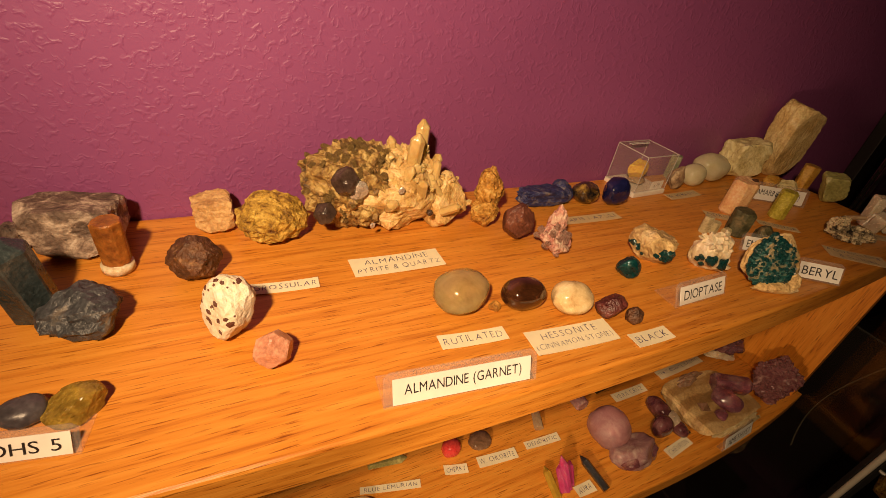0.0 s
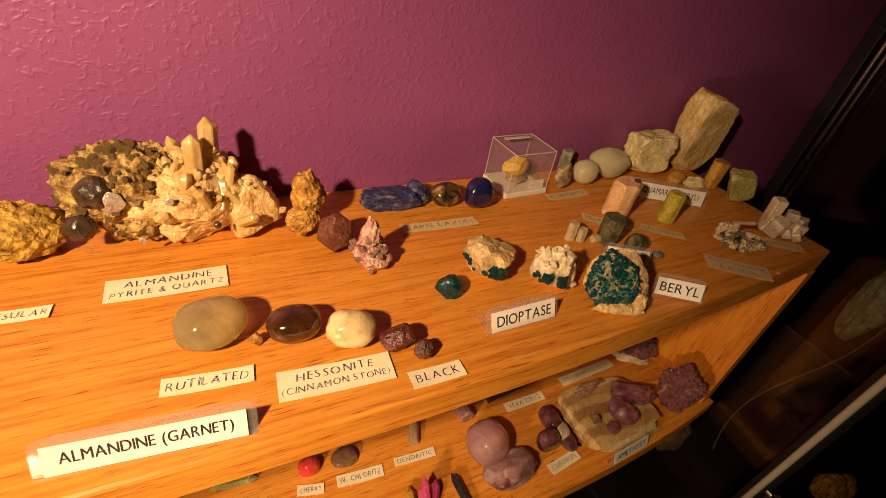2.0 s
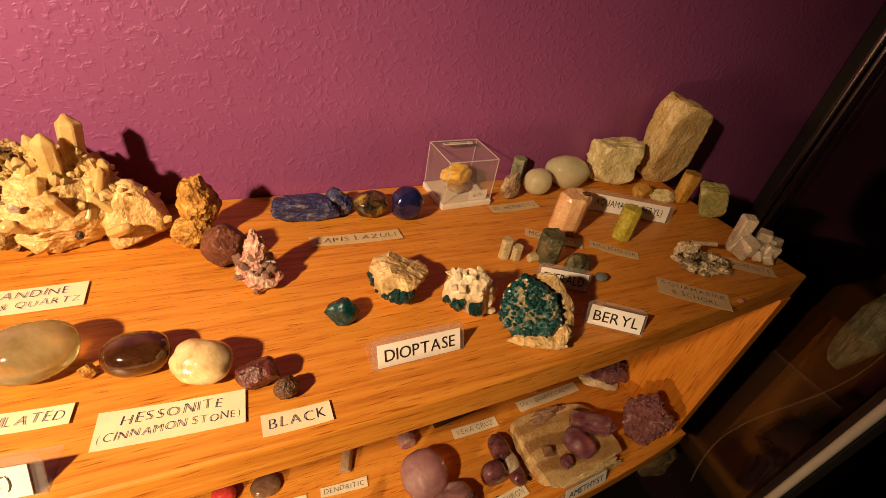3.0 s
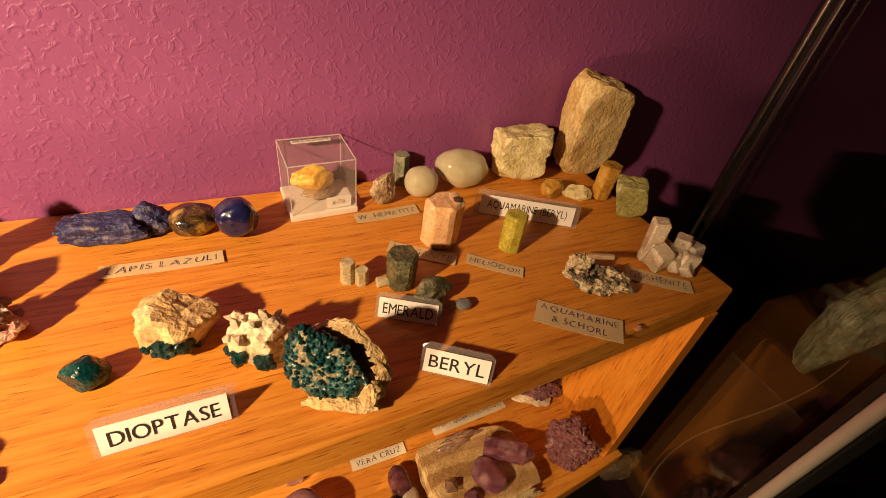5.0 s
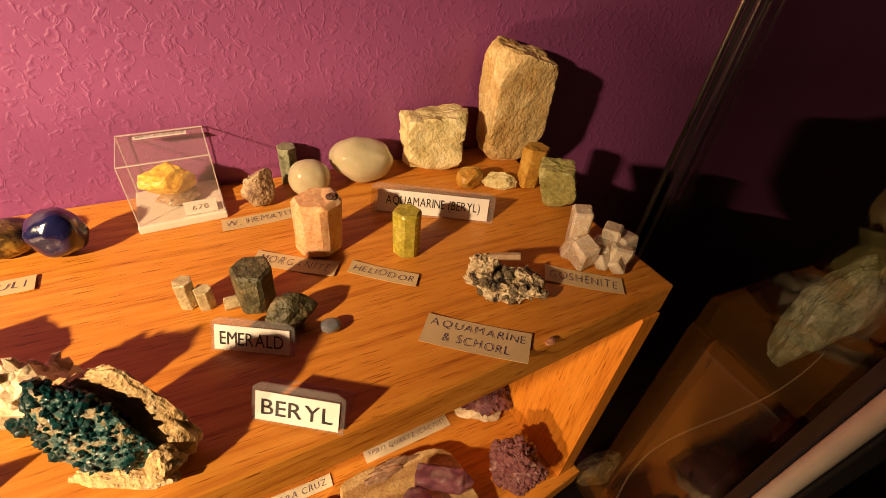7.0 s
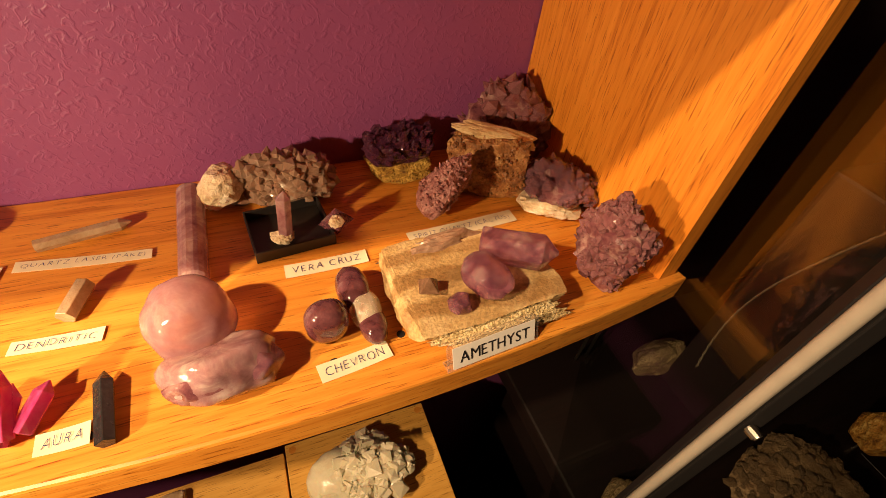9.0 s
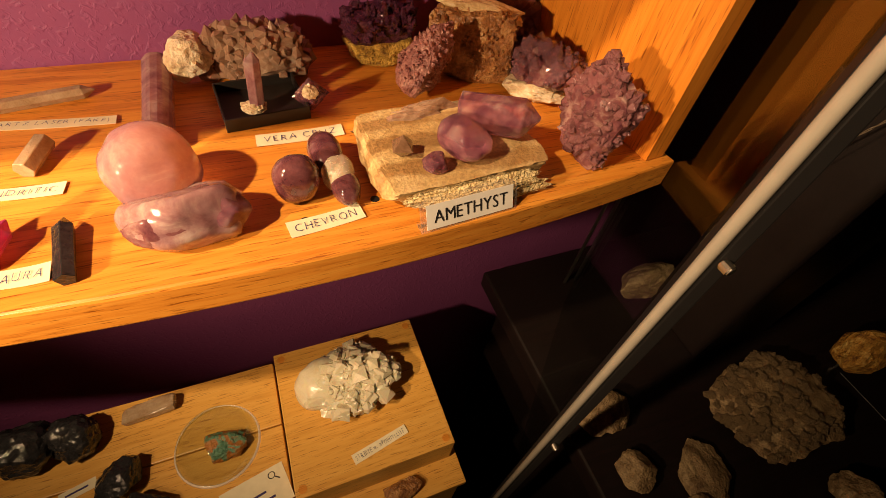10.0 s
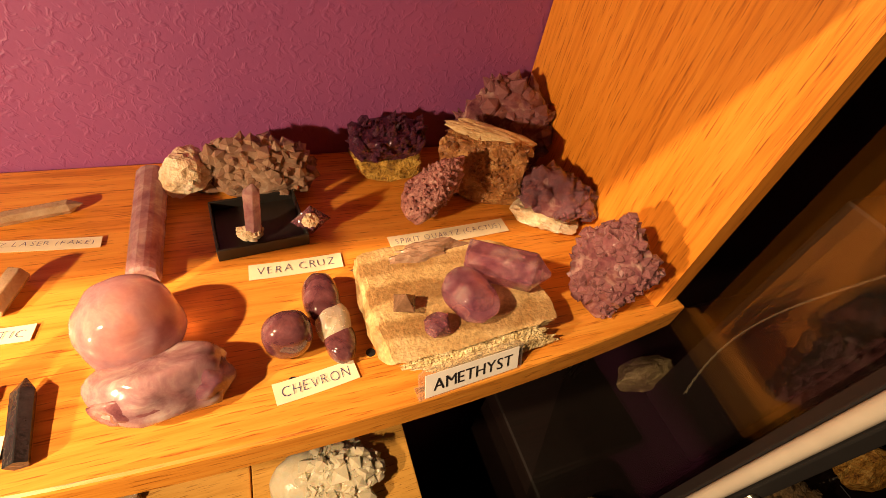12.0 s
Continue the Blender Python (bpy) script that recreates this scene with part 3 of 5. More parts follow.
LAPIS = stone_mat("rough_lapis", [(0.3, (0.010, 0.012, 0.05)), (0.52, (0.03, 0.036, 0.13)), (0.64, (0.14, 0.13, 0.17)), (0.75, (0.42, 0.30, 0.17))], 110, 0.55, 0.6)
LAPISP = stone_mat("polished_lapis", [(0.3, (0.005, 0.006, 0.035)), (0.62, (0.012, 0.014, 0.075)), (0.8, (0.07, 0.065, 0.12))], 80, 0.16, 0.05, coat=0.6)
GOLDBLACK = stone_mat("gold_flecked_black", [(0.4, (0.012, 0.01, 0.01)), (0.52, (0.09, 0.05, 0.015)), (0.64, (0.45, 0.3, 0.06))], 85, 0.22, 0.1, coat=0.4)
RUTIL = stone_mat("rutilated_quartz", [(0.3, (0.5, 0.4, 0.18)), (0.55, (0.7, 0.6, 0.32)), (0.75, (0.8, 0.72, 0.46))], 45, 0.1, 0.04, sss=0.3, trans=0.7)
HESS = stone_mat("dark_brown_hessonite", [(0.3, (0.02, 0.007, 0.003)), (0.6, (0.07, 0.025, 0.01)), (0.8, (0.18, 0.08, 0.03))], 70, 0.1, 0.03, coat=0.8)
CREAM = stone_mat("cream_pebble", [(0.3, (0.4, 0.25, 0.1)), (0.5, (0.62, 0.47, 0.24)), (0.7, (0.74, 0.62, 0.38))], 75, 0.25, 0.08, coat=0.3)
DARKRED = stone_mat("dark_red_garnet", [(0.3, (0.04, 0.01, 0.01)), (0.6, (0.14, 0.035, 0.03)), (0.8, (0.25, 0.1, 0.08))], 80, 0.35, 0.5)
YELLOWQ = stone_mat("yellow_beryl_in_quartz", [(0.35, (0.7, 0.4, 0.03)), (0.55, (0.8, 0.52, 0.06)), (0.7, (0.82, 0.66, 0.3))], 55, 0.4, 0.3, sss=0.2)
CLEARQ = stone_mat("smoky_clear_quartz", [(0.3, (0.4, 0.26, 0.14)), (0.6, (0.6, 0.46, 0.3)), (0.8, (0.72, 0.62, 0.46))], 60, 0.2, 0.2, sss=0.2, trans=0.3)
HEMAT = stone_mat("hematite_beryl", [(0.34, (0.1, 0.05, 0.03)), (0.5, (0.36, 0.25, 0.14)), (0.7, (0.6, 0.5, 0.32))], 80, 0.55, 0.5)
SAGE = stone_mat("sage_green_beryl", [(0.3, (0.14, 0.16, 0.1)), (0.6, (0.32, 0.34, 0.22)), (0.8, (0.5, 0.48, 0.36))], 70, 0.4, 0.3)
PALEEGG = stone_mat("pale_green_pebble", [(0.3, (0.62, 0.56, 0.34)), (0.6, (0.74, 0.69, 0.48)), (0.8, (0.8, 0.77, 0.6))], 35, 0.14, 0.02, sss=0.25, coat=0.4, trans=0.3)
PALEROCK = stone_mat("pale_yellow_rock", [(0.32, (0.5, 0.4, 0.15)), (0.5, (0.76, 0.67, 0.34)), (0.7, (0.84, 0.78, 0.5))], 55, 0.6, 0.5)
TALLROCK = stone_mat("tan_beryl_slab", [(0.3, (0.38, 0.22, 0.06)), (0.45, (0.6, 0.42, 0.17)), (0.6, (0.72, 0.56, 0.27)), (0.75, (0.78, 0.65, 0.38))], 38, 0.55, 0.45)
MORG = stone_mat("peach_morganite", [(0.3, (0.7, 0.38, 0.17)), (0.55, (0.8, 0.52, 0.28)), (0.75, (0.85, 0.64, 0.42))], 60, 0.22, 0.12, sss=0.35)
HELIO = stone_mat("yellow_green_heliodor", [(0.3, (0.34, 0.3, 0.03)), (0.55, (0.52, 0.46, 0.07)), (0.75, (0.62, 0.56, 0.18))], 90, 0.25, 0.15, sss=0.3)
GOLDEN = stone_mat("golden_beryl", [(0.3, (0.38, 0.17, 0.02)), (0.55, (0.58, 0.34, 0.06)), (0.75, (0.68, 0.48, 0.16))], 80, 0.35, 0.3, sss=0.15)
YGREEN = stone_mat("yellow_green_beryl", [(0.3, (0.2, 0.19, 0.05)), (0.55, (0.38, 0.36, 0.13)), (0.75, (0.52, 0.5, 0.26))], 60, 0.4, 0.3, sss=0.1)
EMER = stone_mat("dull_green_emerald", [(0.32, (0.03, 0.03, 0.014)), (0.52, (0.1, 0.095, 0.045)), (0.72, (0.28, 0.2, 0.1))], 100, 0.5, 0.5)
PALEEM = stone_mat("pale_emerald", [(0.3, (0.4, 0.34, 0.18)), (0.6, (0.58, 0.5, 0.3)), (0.8, (0.66, 0.6, 0.42))], 90, 0.3, 0.3, sss=0.2)
CABO = stone_mat("grey_cabochon", [(0.3, (0.1, 0.11, 0.12)), (0.6, (0.2, 0.21, 0.22)), (0.8, (0.4, 0.38, 0.36))], 60, 0.1, 0.02, coat=0.6)
DIOP = stone_mat("green_dioptase", [(0.3, (0.001, 0.014, 0.016)), (0.55, (0.004, 0.042, 0.044)), (0.75, (0.015, 0.12, 0.115))], 130, 0.12, 0.25)
DIOPM = stone_mat("dioptase_matrix", [(0.32, (0.34, 0.2, 0.07)), (0.5, (0.6, 0.42, 0.18)), (0.7, (0.74, 0.6, 0.36))], 70, 0.65, 0.6)
DIOPG = stone_mat("dioptase_crust", [(0.36, (0.004, 0.04, 0.04)), (0.5, (0.015, 0.1, 0.1)), (0.58, (0.26, 0.22, 0.12)), (0.72, (0.44, 0.32, 0.16))], 95, 0.35, 0.8)
CALC = stone_mat("white_calcite", [(0.32, (0.5, 0.36, 0.18)), (0.5, (0.72, 0.6, 0.4)), (0.7, (0.8, 0.73, 0.56))], 60, 0.35, 0.4, sss=0.2)
SCHORL = stone_mat("black_and_cream_rock", [(0.38, (0.012, 0.01, 0.009)), (0.44, (0.1, 0.07, 0.045)), (0.5, (0.6, 0.48, 0.28)), (0.7, (0.78, 0.70, 0.50))], 95, 0.5, 0.8)
GOSH = stone_mat("milky_goshenite", [(0.3, (0.78, 0.62, 0.44)), (0.6, (0.86, 0.76, 0.6)), (0.8, (0.9, 0.84, 0.72))], 60, 0.25, 0.15, sss=0.35, trans=0.4)
AMETH = stone_mat("pale_amethyst", [(0.32, (0.24, 0.07, 0.13)), (0.5, (0.50, 0.22, 0.28)), (0.64, (0.80, 0.56, 0.56))], 75, 0.06, 0.03, sss=0.0, trans=0.75)
AMETHD = stone_mat("deep_amethyst", [(0.3, (0.03, 0.006, 0.022)), (0.55, (0.09, 0.026, 0.055)), (0.75, (0.26, 0.11, 0.14))], 70, 0.08, 0.06, trans=0.3)
AMETHM = stone_mat("mauve_amethyst_points", [(0.3, (0.12, 0.03, 0.05)), (0.52, (0.30, 0.12, 0.13)), (0.72, (0.62, 0.42, 0.37))], 80, 0.05, 0.04, sss=0.1, trans=0.35)
ROSE = stone_mat("rose_quartz", [(0.3, (0.50, 0.25, 0.28)), (0.52, (0.62, 0.37, 0.39)), (0.7, (0.80, 0.60, 0.58))], 45, 0.07, 0.02, sss=0.3, trans=0.55)
CHEV = stone_mat("chevron_amethyst", [(0.32, (0.08, 0.022, 0.03)), (0.55, (0.20, 0.075, 0.085)), (0.75, (0.42, 0.26, 0.25))], 60, 0.12, 0.03, coat=0.4, trans=0.3)
LIME = stone_mat("banded_limestone", [(0.3, (0.36, 0.22, 0.08)), (0.5, (0.5, 0.34, 0.14)), (0.7, (0.62, 0.47, 0.24))], 28, 0.6, 0.25)
LIMEEDGE = stone_mat("crumbly_limestone_edge", [(0.3, (0.4, 0.26, 0.09)), (0.5, (0.66, 0.52, 0.26)), (0.7, (0.78, 0.68, 0.44))], 110, 0.75, 1.0)
BROWNM = stone_mat("brown_crystal_matrix", [(0.32, (0.1, 0.035, 0.012)), (0.5, (0.3, 0.13, 0.04)), (0.68, (0.52, 0.31, 0.12))], 90, 0.35, 0.7)
SPIRIT = stone_mat("cactus_quartz", [(0.3, (0.20, 0.07, 0.07)), (0.55, (0.38, 0.17, 0.15)), (0.75, (0.58, 0.36, 0.30))], 150, 0.3, 0.7)
SMOKY = stone_mat("smoky_pink_quartz", [(0.3, (0.30, 0.16, 0.10)), (0.55, (0.52, 0.34, 0.23)), (0.75, (0.76, 0.62, 0.47))], 60, 0.06, 0.05, sss=0.2, trans=0.45)
MAGENTA = stone_mat("magenta_aura_quartz", [(0.3, (0.7, 0.03, 0.25)), (0.52, (0.84, 0.14, 0.38)), (0.7, (0.92, 0.55, 0.6))], 60, 0.1, 0.05, sss=0.3, trans=0.5)
YAURA = stone_mat("yellow_aura_quartz", [(0.3, (0.55, 0.32, 0.03)), (0.6, (0.72, 0.5, 0.08)), (0.8, (0.8, 0.66, 0.3))], 60, 0.1, 0.05, sss=0.2, trans=0.4)
BLACKX = stone_mat("black_crystal", [(0.3, (0.012, 0.012, 0.013)), (0.6, (0.03, 0.03, 0.032)), (0.8, (0.1, 0.09, 0.08))], 60, 0.12, 0.2)
CHERRY = stone_mat("cherry_quartz", [(0.3, (0.5, 0.03, 0.03)), (0.6, (0.66, 0.08, 0.07)), (0.8, (0.72, 0.2, 0.16))], 50, 0.12, 0.02, sss=0.2)
SMOKEP = stone_mat("smoky_pebble", [(0.3, (0.12, 0.06, 0.03)), (0.55, (0.26, 0.15, 0.09)), (0.75, (0.46, 0.34, 0.24))], 70, 0.12, 0.03, coat=0.4, trans=0.2)
WHITEQ = stone_mat("white_quartz_cluster", [(0.3, (0.78, 0.66, 0.44)), (0.55, (0.87, 0.8, 0.58)), (0.75, (0.9, 0.86, 0.7))], 50, 0.2, 0.15, sss=0.3, trans=0.25)
GREENR = stone_mat("green_and_rust_rock", [(0.36, (0.08, 0.2, 0.12)), (0.48, (0.16, 0.3, 0.2)), (0.54, (0.45, 0.15, 0.03)), (0.7, (0.5, 0.22, 0.05))], 60, 0.5, 0.5)
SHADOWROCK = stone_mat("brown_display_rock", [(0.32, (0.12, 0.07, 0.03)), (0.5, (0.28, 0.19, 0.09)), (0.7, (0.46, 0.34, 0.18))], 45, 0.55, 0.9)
GREENGREY = stone_mat("lichen_green_rock", [(0.34, (0.1, 0.1, 0.05)), (0.5, (0.3, 0.29, 0.17)), (0.7, (0.54, 0.5, 0.34))], 40, 0.7, 0.8)
WHITEROCK = stone_mat("chalky_white_rock", [(0.3, (0.62, 0.52, 0.36)), (0.5, (0.78, 0.7, 0.54)), (0.7, (0.84, 0.79, 0.66))], 60, 0.65, 0.4)
banded(LIME, 11, (0.55, 0.42, 0.30), 0.7)
banded(CHEV, 24, (0.45, 0.4, 0.4), 0.2)
AMETHP = stone_mat("pinkish_clear_amethyst", [(0.32, (0.36, 0.16, 0.19)), (0.5, (0.58, 0.34, 0.35)), (0.66, (0.82, 0.64, 0.58))], 60, 0.09, 0.05, sss=0.2, trans=0.5)

# ---- upper shelf: left group ----
rock("gneiss_block", "grey and cream banded rock block on the oak shelf", GNEISS, -0.1712, -0.0298, 0, (0.0553, 0.0425, 0.0372), 3, -12, "block", 0.07, 0.03)
rock("gneiss_chip", "small grey rock beside the banded block", GNEISS, -0.2060, -0.0254, 0, (0.0175, 0.0250, 0.0196), 4, 10, 7)
prism("dark_prism", "tall blue-black six-sided crystal with a pointed top", BLUEBLACK, -0.1820, -0.0964, 0, 0.0130, 0.052, 5, 10, 0, -6, tip=0.16, rough=0.05)
tube = specimen("banded_crystal", "short amber brown crystal with a white foot", -0.1475, -0.0634, 0, 0, "crystal", k=1.200)
part("foot", cyl_bm(0.0078, 0, 0.007, 16, bevel=0.0015), CALC, tube, "white foot", True)
place(part("body", bevelled_prism(0.0072, 0.026, 8, 0, 0.1, 1, 6, 0.05), AMBER, tube), 0, 0, 0.006)
rock("dark_blue_lump", "lumpy dark blue-grey rock on the oak shelf", DARKBLUE, -0.1573, -0.1163, 0, (0.0402, 0.0370, 0.0254), 7, 30, 9, 0.16, 0.05)
pebble("grey_pebble", "smooth dark grey pebble with pale veins", GREYSTONE, -0.1742, -0.1710, 0, (0.0188, 0.0160, 0.0111), 8, 0)
rock("olive_crystal", "translucent olive yellow crystal chunk", OLIVE, -0.1550, -0.1729, 0, (0.0258, 0.0211, 0.0133), 9, 20, 7, 0.05, 0.02)
rock("amber_chip", "amber rock at the shelf's far end", AMBER, -0.226, -0.088, 0, (0.024, 0.022, 0.020), 10, 0, 7)
rock("red_brown_chip", "dark red-brown rock at the shelf's far end", DODEC, -0.214, -0.133, 0, (0.022, 0.022, 0.020), 12, 0, 8)
rock("tan_cube", "tan blocky crystal with a rounded notch", TAN, -0.0892, -0.0238, 0, (0.0304, 0.0263, 0.0283), 13, -6, "block", 0.09, 0.02)
rock("brown_garnet_ball", "rough dark brown garnet ball", BROWN, -0.1027, -0.0808, 0, (0.0333, 0.0324, 0.0308), 14, 0, "dodec", 0.05, 0.07)
rock("ochre_ball", "rough ochre yellow ball of small garnets", OCHRE, -0.0492, -0.0447, 0, (0.0533, 0.0448, 0.0383), 15, 0, 0, 0.10, 0.09, ridge=0.12)
sp = specimen("spotted_white_rock", "white rock dotted with small red garnets", -0.0884, -0.1418, 0, -15, "mineral", 0, 4, k=0.946)
ob = part("rock", stone_verts((0.031, 0.027, 0.043), 16, 8, 0.06, fine=0.03), WHITEROCK, sp)
grow("garnet_grain", ob, DODEC, sp, 26, 161, (0.0009, 0.0019), (0.0012, 0.0022), lambda c, n: n.y < -0.1 and c.x < 0.008, 0.4, 0.3, "", 5, 0.6)
rest(sp, 0)
rock("pink_dodecahedron", "pink many-faced garnet crystal", PINKG, -0.0669, -0.1692, 0, (0.0227, 0.0210, 0.0209), 17, 22, "dodec", 0.02, 0.012)

# the large quartz cluster
clus = specimen("quartz_pyrite_cluster", "large cluster of cream quartz points on a golden pyrite base", 0.0385, -0.0394, 0, -4, k=0.952)
base = part("base", stone_verts((0.104, 0.068, 0.062), 21, 6, 0.07, fine=0.03, detail=5), QUARTZ, clus, "cream quartz base")
crust = part("pyrite_crust", stone_verts((0.092, 0.070, 0.074), 22, 10, 0.14, fine=0.08, detail=5, ridge=0.2), PYRITE, clus, "golden brown pyrite crust")
place(crust, -0.024, 0.002, 0.0012)
grow("golden_grain", crust, PYRITE, clus, 130, 23, (0.0016, 0.004), (0.003, 0.008), None, 0.3, 0.7, "golden brown grains", 5)
slope = part("rear_mass", stone_verts((0.078, 0.062, 0.070), 24, 7, 0.16, fine=0.07, taper=0.5, detail=5), QUARTZ, clus, "cream quartz mass")
place(slope, 0.022, 0.004, 0.001)
low = part("broken_lump", stone_verts((0.046, 0.044, 0.050), 25, 5, 0.06, fine=0.04, taper=0.55), QUARTZ, clus, "broken quartz lump")
place(low, 0.056, -0.004, 0)
for i, (cx, cy, cz, r, ln, ax, ay) in enumerate(((0.020, -0.008, 0.058, 0.0075, 0.034, 6, 4), (0.030, 0.002, 0.060, 0.0085, 0.037, -4, 8), (0.010, -0.016, 0.044, 0.0065, 0.026, 16, -8), (0.040, -0.012, 0.046, 0.0052, 0.022, 20, 16),
                                             (0.033, -0.020, 0.036, 0.0075, 0.024, 34, 10), (0.018, -0.026, 0.032, 0.008, 0.022, 46, -4), (0.048, -0.014, 0.038, 0.0046, 0.018, 22, 30), (0.004, -0.010, 0.052, 0.0055, 0.022, 8, -16),
                                             (0.043, 0.006, 0.052, 0.005, 0.020, 0, 26), (0.026, -0.024, 0.044, 0.0052, 0.020, 30, 4), (-0.002, -0.024, 0.034, 0.006, 0.018, 50, -14), (0.046, -0.024, 0.026, 0.006, 0.018, 56, 22), (0.012, 0.012, 0.056, 0.006, 0.026, -14, -6))):
    c = part("quartz_point", bevelled_prism(r * 0.9, ln * 1.08, 6, 0.18, 0.10, 0.8, 30 + i, 0.07), QPOINT, clus)
    place(c, cx, cy, cz - 0.006, i * 37, ax, ay)
for hst, cnt in ((slope, 26), (base, 16), (low, 4)):
    grow("quartz_stub", hst, QPOINT, clus, cnt * 3, 27 + cnt, (0.0014, 0.0034), (0.006, 0.013), lambda c, n: n.z > 0.25 and c.x > -0.03, 0.25, 0.35, "", 6, 0.4)
for i, (cx, cy, cz, r) in enumerate(((-0.040, -0.028, 0.044, 0.012), (-0.056, -0.024, 0.018, 0.010), (0.030, -0.033, 0.024, 0.003))):
    g = part("garnet", stone_verts((2 * r, 2 * r, 2 * r), 50 + i, "dodec", 0.02, fine=0.01, detail=3), GARNET, clus, "dark garnet crystal")
    place(g, cx, cy, cz, i * 23, 14 * i, 10)
for cx, cy, cz, s in ((-0.030, -0.0315, 0.042, 0.015), (0.004, -0.034, 0.046, 0.006), (-0.018, -0.0345, 0.016, 0.005)):
    g = part("mica_face", stone_verts((s, s * 0.35, s * 1.1), int(s * 1e4), 7, 0.06, detail=3), SILVER, clus, "silvery mica face")
    place(g, cx, cy, cz, 12, 10, 8)

# ---- upper shelf: middle ----
o = specimen("limonite_rock", "orange and yellow crusty rock", 0.1297, -0.0572, 0, 0, "mineral", k=1.134)
ob = part("lower_lump", stone_verts((0.024, 0.022, 0.022), 61, 8, 0.12, fine=0.08), ORANGE, o)
place(ob, -0.003, -0.004, 0)
ob = part("upper_lump", stone_verts((0.026, 0.024, 0.034), 62, 8, 0.14, fine=0.07), ORANGE, o)
place(ob, 0.003, 0.004, 0.011)
rock("garnet_dodecahedron", "red-brown rounded garnet crystal with worn faces", DODEC, 0.1465, -0.0861, 0, (0.0310, 0.0300, 0.0321), 63, 20, "dodec", 0.03, 0.03)
o = specimen("pink_spiky_rock", "pink and white knobbly tourmaline rock", 0.1658, -0.1148, 0, 0, "mineral", k=0.933)
ob = part("base", stone_verts((0.032, 0.026, 0.030), 64, 8, 0.16, fine=0.09, taper=0.2), PINKWHITE, o)
place(part("spire", stone_verts((0.017, 0.015, 0.028), 65, 7, 0.16, fine=0.09, taper=0.45), PINKWHITE, o), -0.001, 0.001, 0.020)
grow("crystal_bit", ob, PINKWHITE, o, 30, 66, (0.0014, 0.003), (0.004, 0.008), None, 0.3, 0.5)
rock("rough_lapis", "long rough blue lapis piece with gold flecks", LAPIS, 0.2080, -0.0400, 0, (0.056, 0.022, 0.019), 67, -6, "block", 0.14, 0.05)
rock("lapis_lump", "dark blue lapis lump touching the long piece", LAPIS, 0.2360, -0.0340, 0, (0.024, 0.021, 0.023), 68, 0, 9, 0.12, 0.05)
pebble("gold_flecked_pebble", "polished black pebble with gold patches", GOLDBLACK, 0.2617, -0.0424, 0, (0.0309, 0.0255, 0.0207), 69, 10)
pebble("polished_lapis", "polished deep blue lapis pebble standing on end", LAPISP, 0.2905, -0.0550, 0, (0.0275, 0.0229, 0.0305), 70, 0, 0.09, 2.1)
pebble("rutilated_quartz", "clear greenish quartz pebble with fine needles", RUTIL, 0.0554, -0.1563, 0, (0.0390, 0.0315, 0.0271), 71, 8, 0.03, 2.3)
rock("orange_crumb", "tiny orange crystal crumb between the pebbles", ORANGE, 0.0774, -0.1671, 0, (0.0086, 0.0078, 0.0089), 72, 0, 8)
pebble("hessonite_pebble", "glossy dark brown hessonite pebble", HESS, 0.1003, -0.1668, 0, (0.0325, 0.0246, 0.0212), 73, -4, 0.02, 2.3)
pebble("cream_pebble", "cream mottled pebble beside the hessonite", CREAM, 0.1305, -0.1818, 0, (0.0307, 0.0238, 0.0223), 74, -12, 0.05, 2.2, tilt=6)
rock("dark_red_garnet", "dark red rough garnet chunk", DARKRED, 0.1578, -0.1951, 0, (0.0230, 0.0187, 0.0182), 75, -20, 8, 0.08, 0.03)
rock("small_brown_garnet", "small brown garnet crystal", BROWN, 0.1709, -0.2066, 0, (0.0143, 0.0128, 0.0137), 76, 14, "dodec", 0.03, 0.02, detail=3)

# ---- upper shelf: dioptase ----
rock("dioptase_chip", "dark green dioptase chip", DIOP, 0.2115, -0.1596, 0, (0.022, 0.018, 0.0165), 81, 10, 7, 0.06, 0.02, taper=0.4)
d2 = specimen("dioptase_on_ochre", "ochre rock with a patch of green dioptase", 0.2540, -0.1461, 0, -12, k=1.180)
ob = part("matrix", stone_verts((0.036, 0.030, 0.024), 82, 9, 0.12, fine=0.05), DIOPM, d2)
grow("green_crystal", ob, DIOP, d2, 60, 83, (0.001, 0.0024), (0.002, 0.004), lambda c, n: n.y < -0.2 and abs(c.x + 0.002) < 0.009 and c.z < 0.015, 0.4, 0.5, "green dioptase crystals")
grow("green_crystal", ob, DIOP, d2, 7, 84, (0.001, 0.002), (0.002, 0.004), lambda c, n: c.x < -0.013 and c.z < 0.012, 0.4, 0.5, "green dioptase crystals")
d3 = specimen("dioptase_on_calcite", "white calcite rock with blades and green dioptase", 0.2965, -0.1699, 0, 0)
ob = part("matrix", stone_verts((0.038, 0.030, 0.038), 85, 9, 0.14, fine=0.05), CALC, d3)
grow("calcite_blade", ob, CALC, d3, 26, 86, (0.0012, 0.0028), (0.004, 0.008), None, 0.3, 0.5, "white calcite blades", 4)
grow("green_crystal", ob, DIOP, d3, 34, 87, (0.0012, 0.003), (0.003, 0.005), lambda c, n: n.y < -0.1 and c.x < 0.002 and c.z < 0.018, 0.4, 0.5, "green dioptase crystals")
d4 = specimen("dioptase_druse", "upright rock covered in dark green dioptase crystals", 0.3287, -0.2041, 0, -26, k=0.96)
lean = Matrix(((1, 0, -0.22, 0), (0, 1, 0.12, 0), (0, 0, 1, 0), (0, 0, 0, 1)))
bm = stone_verts((0.054, 0.020, 0.050), 88, 7, 0.07, fine=0.04, taper=0.6)
